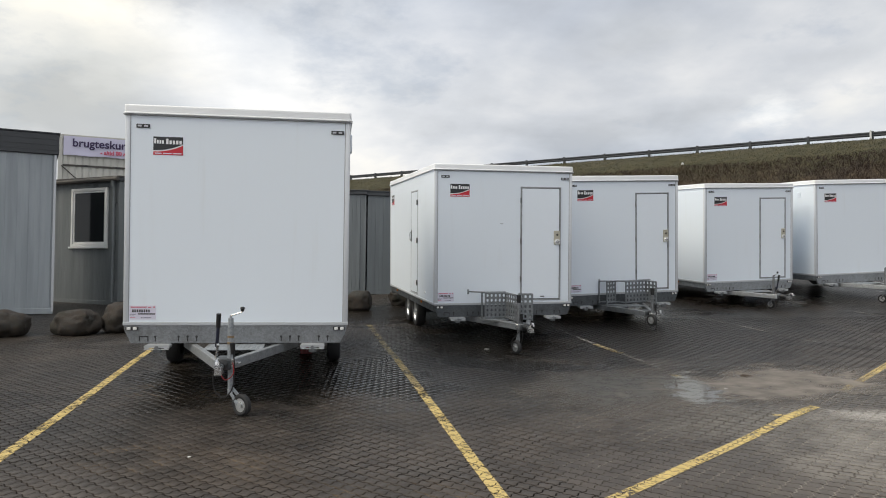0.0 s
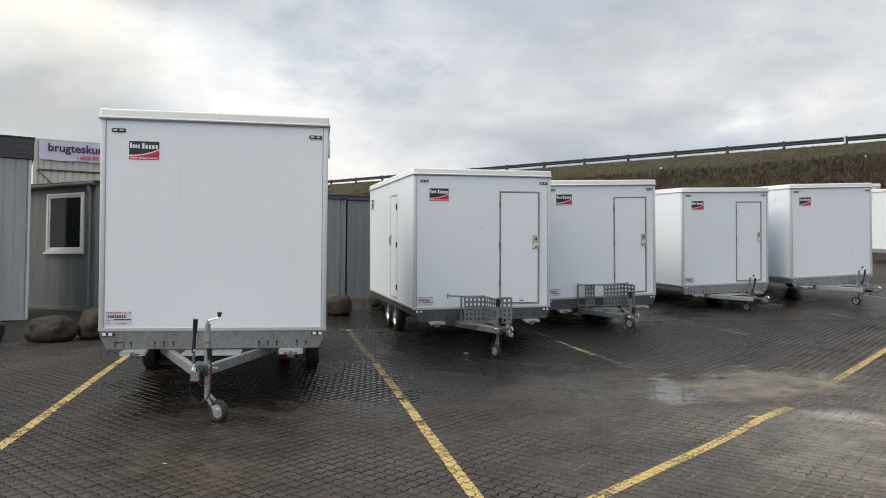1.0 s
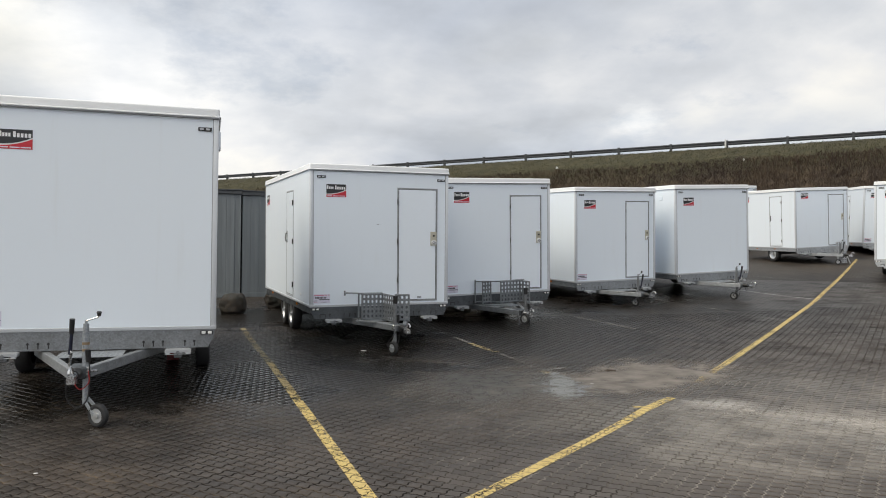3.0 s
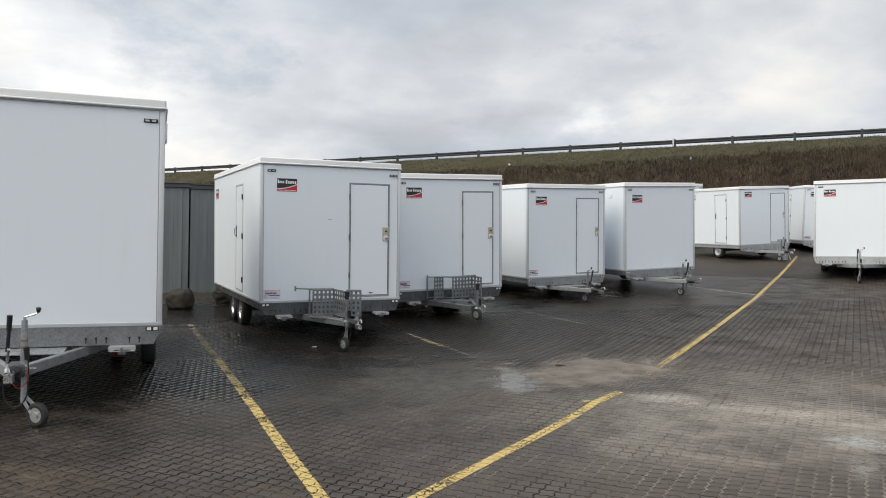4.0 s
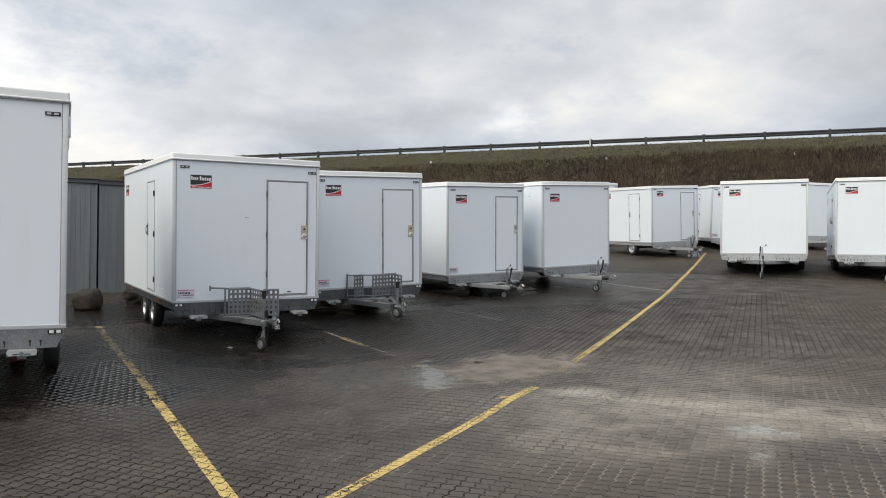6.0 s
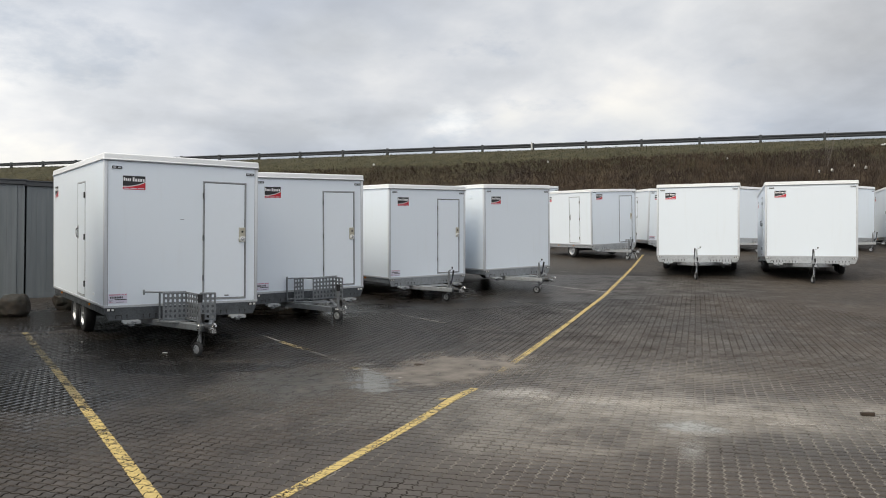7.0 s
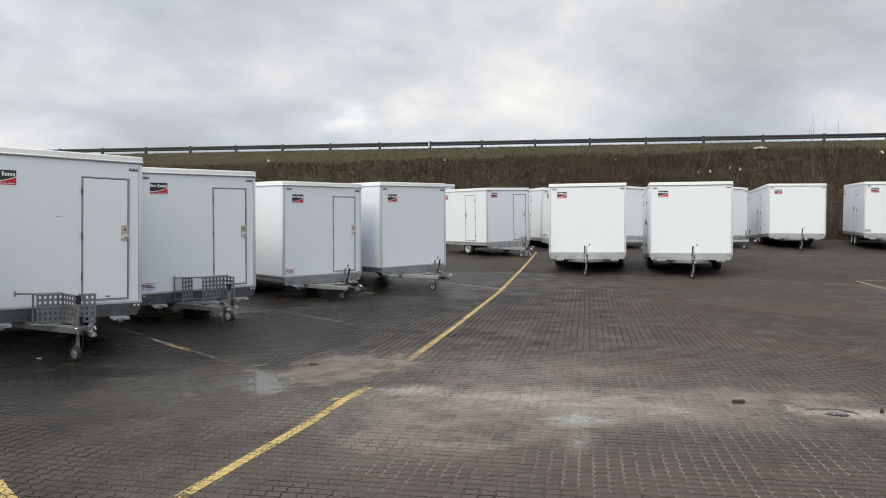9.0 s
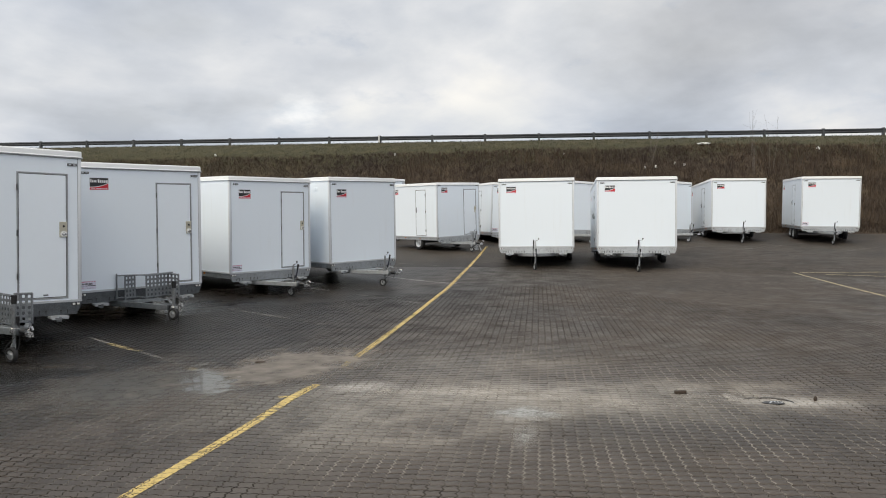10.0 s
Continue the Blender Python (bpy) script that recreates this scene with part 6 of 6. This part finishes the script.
def blades(name, mat, label, count, n0, n1, high, wide, lean, seed, k0=-115, k1=42, thick=None):
    """A great many tapering blades over a stretch of the bank, as one object."""
    rng = np.random.default_rng(seed)
    made = 0
    verts, faces = [], []
    while made < count:
        k, n = rng.uniform(k0, k1), rng.uniform(n0, n1)
        if thick and noise.noise((k * 0.10, n * 0.28, seed)) < thick - rng.uniform(0, 0.35):
            continue
        p = RAIL_0 + B_AL * k + B_AC * (n - RAIL_0.dot(B_AC))
        z = land(p.x, p.y)
        tuft = rng.integers(4, 8)
        for _ in range(tuft):
            q = rng.uniform(0, 2 * math.pi)
            x, y = p.x + rng.normal(0, 0.18), p.y + rng.normal(0, 0.18)
            h = high * rng.uniform(0.5, 1.25)
            w = wide * rng.uniform(0.6, 1.3)
            a = rng.uniform(0, 2 * math.pi)
            lx, ly = math.cos(a) * lean * h * rng.uniform(0.3, 1), math.sin(a) * lean * h * rng.uniform(0.3, 1)
            cx, cy = math.cos(q) * w / 2, math.sin(q) * w / 2
            i = len(verts)
            verts += [(x - cx, y - cy, z - 0.05), (x + cx, y + cy, z - 0.05), (x + cx * 0.8 + lx * 0.4, y + cy * 0.8 + ly * 0.4, z + h * 0.6),
                      (x - cx * 0.8 + lx * 0.4, y - cy * 0.8 + ly * 0.4, z + h * 0.6), (x + lx, y + ly, z + h)]
            faces += [(i, i + 1, i + 2, i + 3), (i + 3, i + 2, i + 4)]
        made += 1
    me = bpy.data.meshes.new(name)
    me.from_pydata(verts, [], faces)
    me.materials.append(mat)
    tagged(new(name, me), label, "grass", kind="stuff")


blades("dry_growth", STALKS, "brown dead stalks and matted growth covering the embankment", 42000, FOOT - 0.2, CREST - 2.6, 0.24, 0.026, 1.7, 3, k0=-62, thick=0.0)
blades("tall_stalks", STALKS, "taller dead stems standing on the embankment", 1800, FOOT, CREST - 3.5, 0.85, 0.025, 0.45, 4, k0=2, thick=0.15)
blades("grass", GRASS, "short green and straw grass along the embankment crest", 17000, CREST - 4.2, CREST + 0.4, 0.030, 0.022, 4.5, 5, k0=-75)


def bare_shrub(k, n, high, seed, stems):
    """Leafless stems that fork towards the top."""
    rng = np.random.default_rng(seed)
    p = RAIL_0 + B_AL * k + B_AC * (n - RAIL_0.dot(B_AC))
    root = thing("bare_shrub", Matrix.Translation((p.x, p.y, land(p.x, p.y))), "leafless grey shrub with thin upright twigs", "shrub", "bare shrubs on the bank")
    for _ in range(stems):
        bm = bmesh.new()
        a, sp = rng.uniform(0, 2 * math.pi), rng.uniform(0.05, 0.30)
        top = Vector((math.cos(a) * sp * high, math.sin(a) * sp * high, high * rng.uniform(0.7, 1.1)))
        foot = Vector((math.cos(a) * 0.12, math.sin(a) * 0.12, -0.05))
        mid = foot.lerp(top, 0.5) + Vector((rng.normal(0, 0.08), rng.normal(0, 0.08), 0.1))
        tube(bm, foot, mid, 0.010, 0.007, 5), tube(bm, mid, top, 0.007, 0.003, 5)
        for _ in range(5):
            t = rng.uniform(0.25, 0.9)
            s = foot.lerp(top, t)
            e = s + Vector((rng.normal(0, 0.25), rng.normal(0, 0.25), rng.uniform(0.2, 0.6))) * high * 0.28
            tube(bm, s, e, 0.004, 0.002, 4)
        part("stem", bm, BARK, root)


for row in ((-86.0, CREST - 0.4, 2.4, 1, 5), (-84.0, CREST + 1.5, 2.0, 2, 4), (25.0, CREST - 6.5, 3.9, 3, 3), (26.1, CREST - 6.0, 3.2, 4, 2), (19.0, CREST - 5.0, 2.2, 5, 5), (33.0, CREST - 6.0, 3.0, 6, 7)):
    bare_shrub(*row)

for k, n, s in ((29.83, CREST - 3.28, 0.30), (21.07, CREST - 5.44, 0.26), (20.55, CREST - 5.10, 0.18), (19.31, CREST - 5.41, 0.24), (18.63, CREST - 5.55, 0.18), (13.65, CREST - 3.40, 0.16), (-11.38, CREST - 2.31, 0.20), (2.02, CREST - 2.92, 0.18)):
    q = RAIL_0 + B_AL * k + B_AC * (n - RAIL_0.dot(B_AC))
    litter("plastic_scrap", q.x, q.y, (s, s * 0.6, 0.07 + s * 0.2), 20 * k, PAPER, "white plastic scrap caught on the embankment", "litter")


q = RAIL_0 + B_AL * 22.9 + B_AC * (CREST - 2.5 - RAIL_0.dot(B_AC))
litter("plastic_sheet", q.x, q.y, (0.95, 0.22, 0.10), math.degrees(BANK) + 4, PAPER, "torn strip of white plastic sheet on the embankment", "litter")


# ---- interlocking pavers ----
PITCH, GAP = 0.1065, 0.0026
WAVE_U = ((0.0, 0.0), (0.30, -0.009), (0.70, 0.009))      # across the bank: a gentle wave
WAVE_V = ((0.0, 0.0), (0.30, 0.0115), (0.70, -0.0115))      # along it: a sharper zigzag


def paver_outline(inset):
    """The wavy outline of one piece, in its own frame, edges set back by inset."""
    i, k = inset * 0.8, inset * 0.9        # the zigzag joints are wider than those across them
    lo = [(u * PITCH + (k if u == 0 else 0), w + i) for u, w in WAVE_U]
    right = [(PITCH + w - k, v * PITCH + (i if v == 0 else 0)) for v, w in WAVE_V]
    hi = [((1 - u) * PITCH - (k if u == 0 else 0), PITCH - w - i) for u, w in WAVE_U]
    left = [(-w + k, (1 - v) * PITCH - (i if v == 0 else 0)) for v, w in WAVE_V]
    mid = Vector((PITCH / 2, PITCH / 2))
    return [Vector(q) - mid for q in lo + right + hi + left]


def paver_points():
    top, rim, foot = paver_outline(GAP + 0.0046), paver_outline(GAP), paver_outline(GAP)
    n = len(top)
    pts = [(*p, 0.0) for p in top] + [(*p, -0.0030) for p in rim] + [(*p, -0.016) for p in foot]
    faces = [list(range(n))]
    for a, b in ((0, n), (n, 2 * n)):
        for i in range(n):
            j = (i + 1) % n
            faces.append([a + j, a + i, b + i, b + j])
    return np.array(pts), faces


def near_paving(x, y):
    """The stretch of the yard where the pieces' wavy outline can be made out."""
    return -6.8 < x < 14.5 and 2.6 < y < (15.5 if x > -4.5 else 14.2) and -0.78 * y - 0.6 <= x <= 3.4 + 1.9 * y


def joined(name, rows, pts, faces, base, root, mat):
    """Many alike pieces as one mesh: each row gives a place and a slope."""
    al, ac = np.array(B_AL), np.array(B_AC)
    q = np.array(rows)
    px = q[:, 0, None] + pts[None, :, 0] * al[0] + pts[None, :, 1] * ac[0]
    py = q[:, 1, None] + pts[None, :, 0] * al[1] + pts[None, :, 1] * ac[1]
    pz = q[:, 2, None] + pts[None, :, 2] + (px - q[:, 0, None]) * q[:, 3, None] + (py - q[:, 1, None]) * q[:, 4, None]
    co = np.stack([px - base.x, py - base.y, pz - base.z], -1).reshape(-1, 3)
    n, k = len(q), len(pts)
    flat = np.array([v for f in faces for v in f])
    sizes = np.array([len(f) for f in faces])
    loops = (flat[None, :] + (np.arange(n) * k)[:, None]).ravel()
    me = bpy.data.meshes.new(name)
    me.vertices.add(len(co)), me.loops.add(len(loops)), me.polygons.add(n * len(faces))
    me.vertices.foreach_set("co", co.ravel())
    me.loops.foreach_set("vertex_index", loops)
    me.polygons.foreach_set("loop_start", np.concatenate([[0], np.cumsum(np.tile(sizes, n))[:-1]]))
    me.update(calc_edges=True)
    me.validate()
    me.materials.append(mat)
    ob = new(name, me)
    ob.parent = root
    tagged(ob, kind="stuff")


def lay_pavers():
    """The paving of the yard's near part: single pieces in one stretch, the rest joined."""
    paver_mat = make_paver_material()
    root = tagged(new("paving"), "wet dark interlocking concrete paving of the yard", "paving", kind="structure")
    root.location = (1.0, 5.0, yard(1.0, 5.0))
    base = Vector(root.location)
    pts, faces = paver_points()
    one = bpy.data.meshes.new("paver")
    one.from_pydata([tuple(p) for p in pts], [], faces)
    one.materials.append(paver_mat)
    rng = np.random.default_rng(11)
    al, ac = np.array(B_AL), np.array(B_AC)
    many, singles = [], 0
    for i in range(-215, 215):
        for j in range(-65, 245):
            c = al * (i + 0.5) * PITCH + ac * (j + 0.5) * PITCH
            x, y = c
            if not near_paving(x, y):
                continue
            e = 0.05
            gx, gy = (yard(x + e, y) - yard(x - e, y)) / (2 * e), (yard(x, y + e) - yard(x, y - e)) / (2 * e)
            sink = noise.noise((x * 0.9, y * 0.9, 2.0)) * 0.001 + rng.normal(0, 0.0006)
            gx, gy = gx + rng.normal(0, 0.004), gy + rng.normal(0, 0.004)
            if 0.9 < x < 2.85 and 4.2 < y < 6.1 and singles < 300:
                ob = new("paver", one)
                ob.parent = root
                n = Vector((-gx, -gy, 1)).normalized()
                xa = (Vector((*B_AL, 0)) - n * n.dot(Vector((*B_AL, 0)))).normalized()
                m = Matrix((xa, n.cross(xa), n)).transposed().to_4x4()
                ob.matrix_basis = Matrix.Translation(Vector((x, y, yard(x, y) + sink)) - base) @ m
                singles += 1
            else:
                many.append((x, y, yard(x, y) + sink, gx, gy))
    joined("pavers", many, pts, faces, base, root, paver_mat)
    far = []
    h, g = PITCH / 2 - 0.0040, PITCH / 2 - 0.0008
    plain = np.array([(sx * r, sy * r, z) for r, z in ((h, 0.0), (g, -0.0012)) for sx, sy in ((-1, -1), (1, -1), (1, 1), (-1, 1))])
    plain_faces = [[0, 1, 2, 3]] + [[(i + 1) % 4, i, 4 + i, 4 + (i + 1) % 4] for i in range(4)]
    for i in range(-230, 350):
        for j in range(-80, 320):
            c = al * (i + 0.5) * PITCH + ac * (j + 0.5) * PITCH
            x, y = c
            if -6.0 < x < 9.0 and -4.0 < y <= 2.6:
                far.append((x, y, yard(x, y), 0.0, 0.02))
                continue
            if near_paving(x, y) or not (-11.0 < x < 24.0 and 4.0 < y < 22.0) or x < -0.74 * y - 0.4 or math.hypot(x, y) > 25.5 or x > 3.4 + 1.9 * y or (x < 1.9 * (y - 15.5) and y > 15.5 and x > 4.0):
                continue
            z, e = yard(x, y), 0.2
            far.append((x, y, z + rng.normal(0, 0.0006), (yard(x + e, y) - z) / e + rng.normal(0, 0.003), (yard(x, y + e) - z) / e + rng.normal(0, 0.003)))
    joined("far_pavers", far, plain, plain_faces, base, root, paver_mat)


lay_pavers()
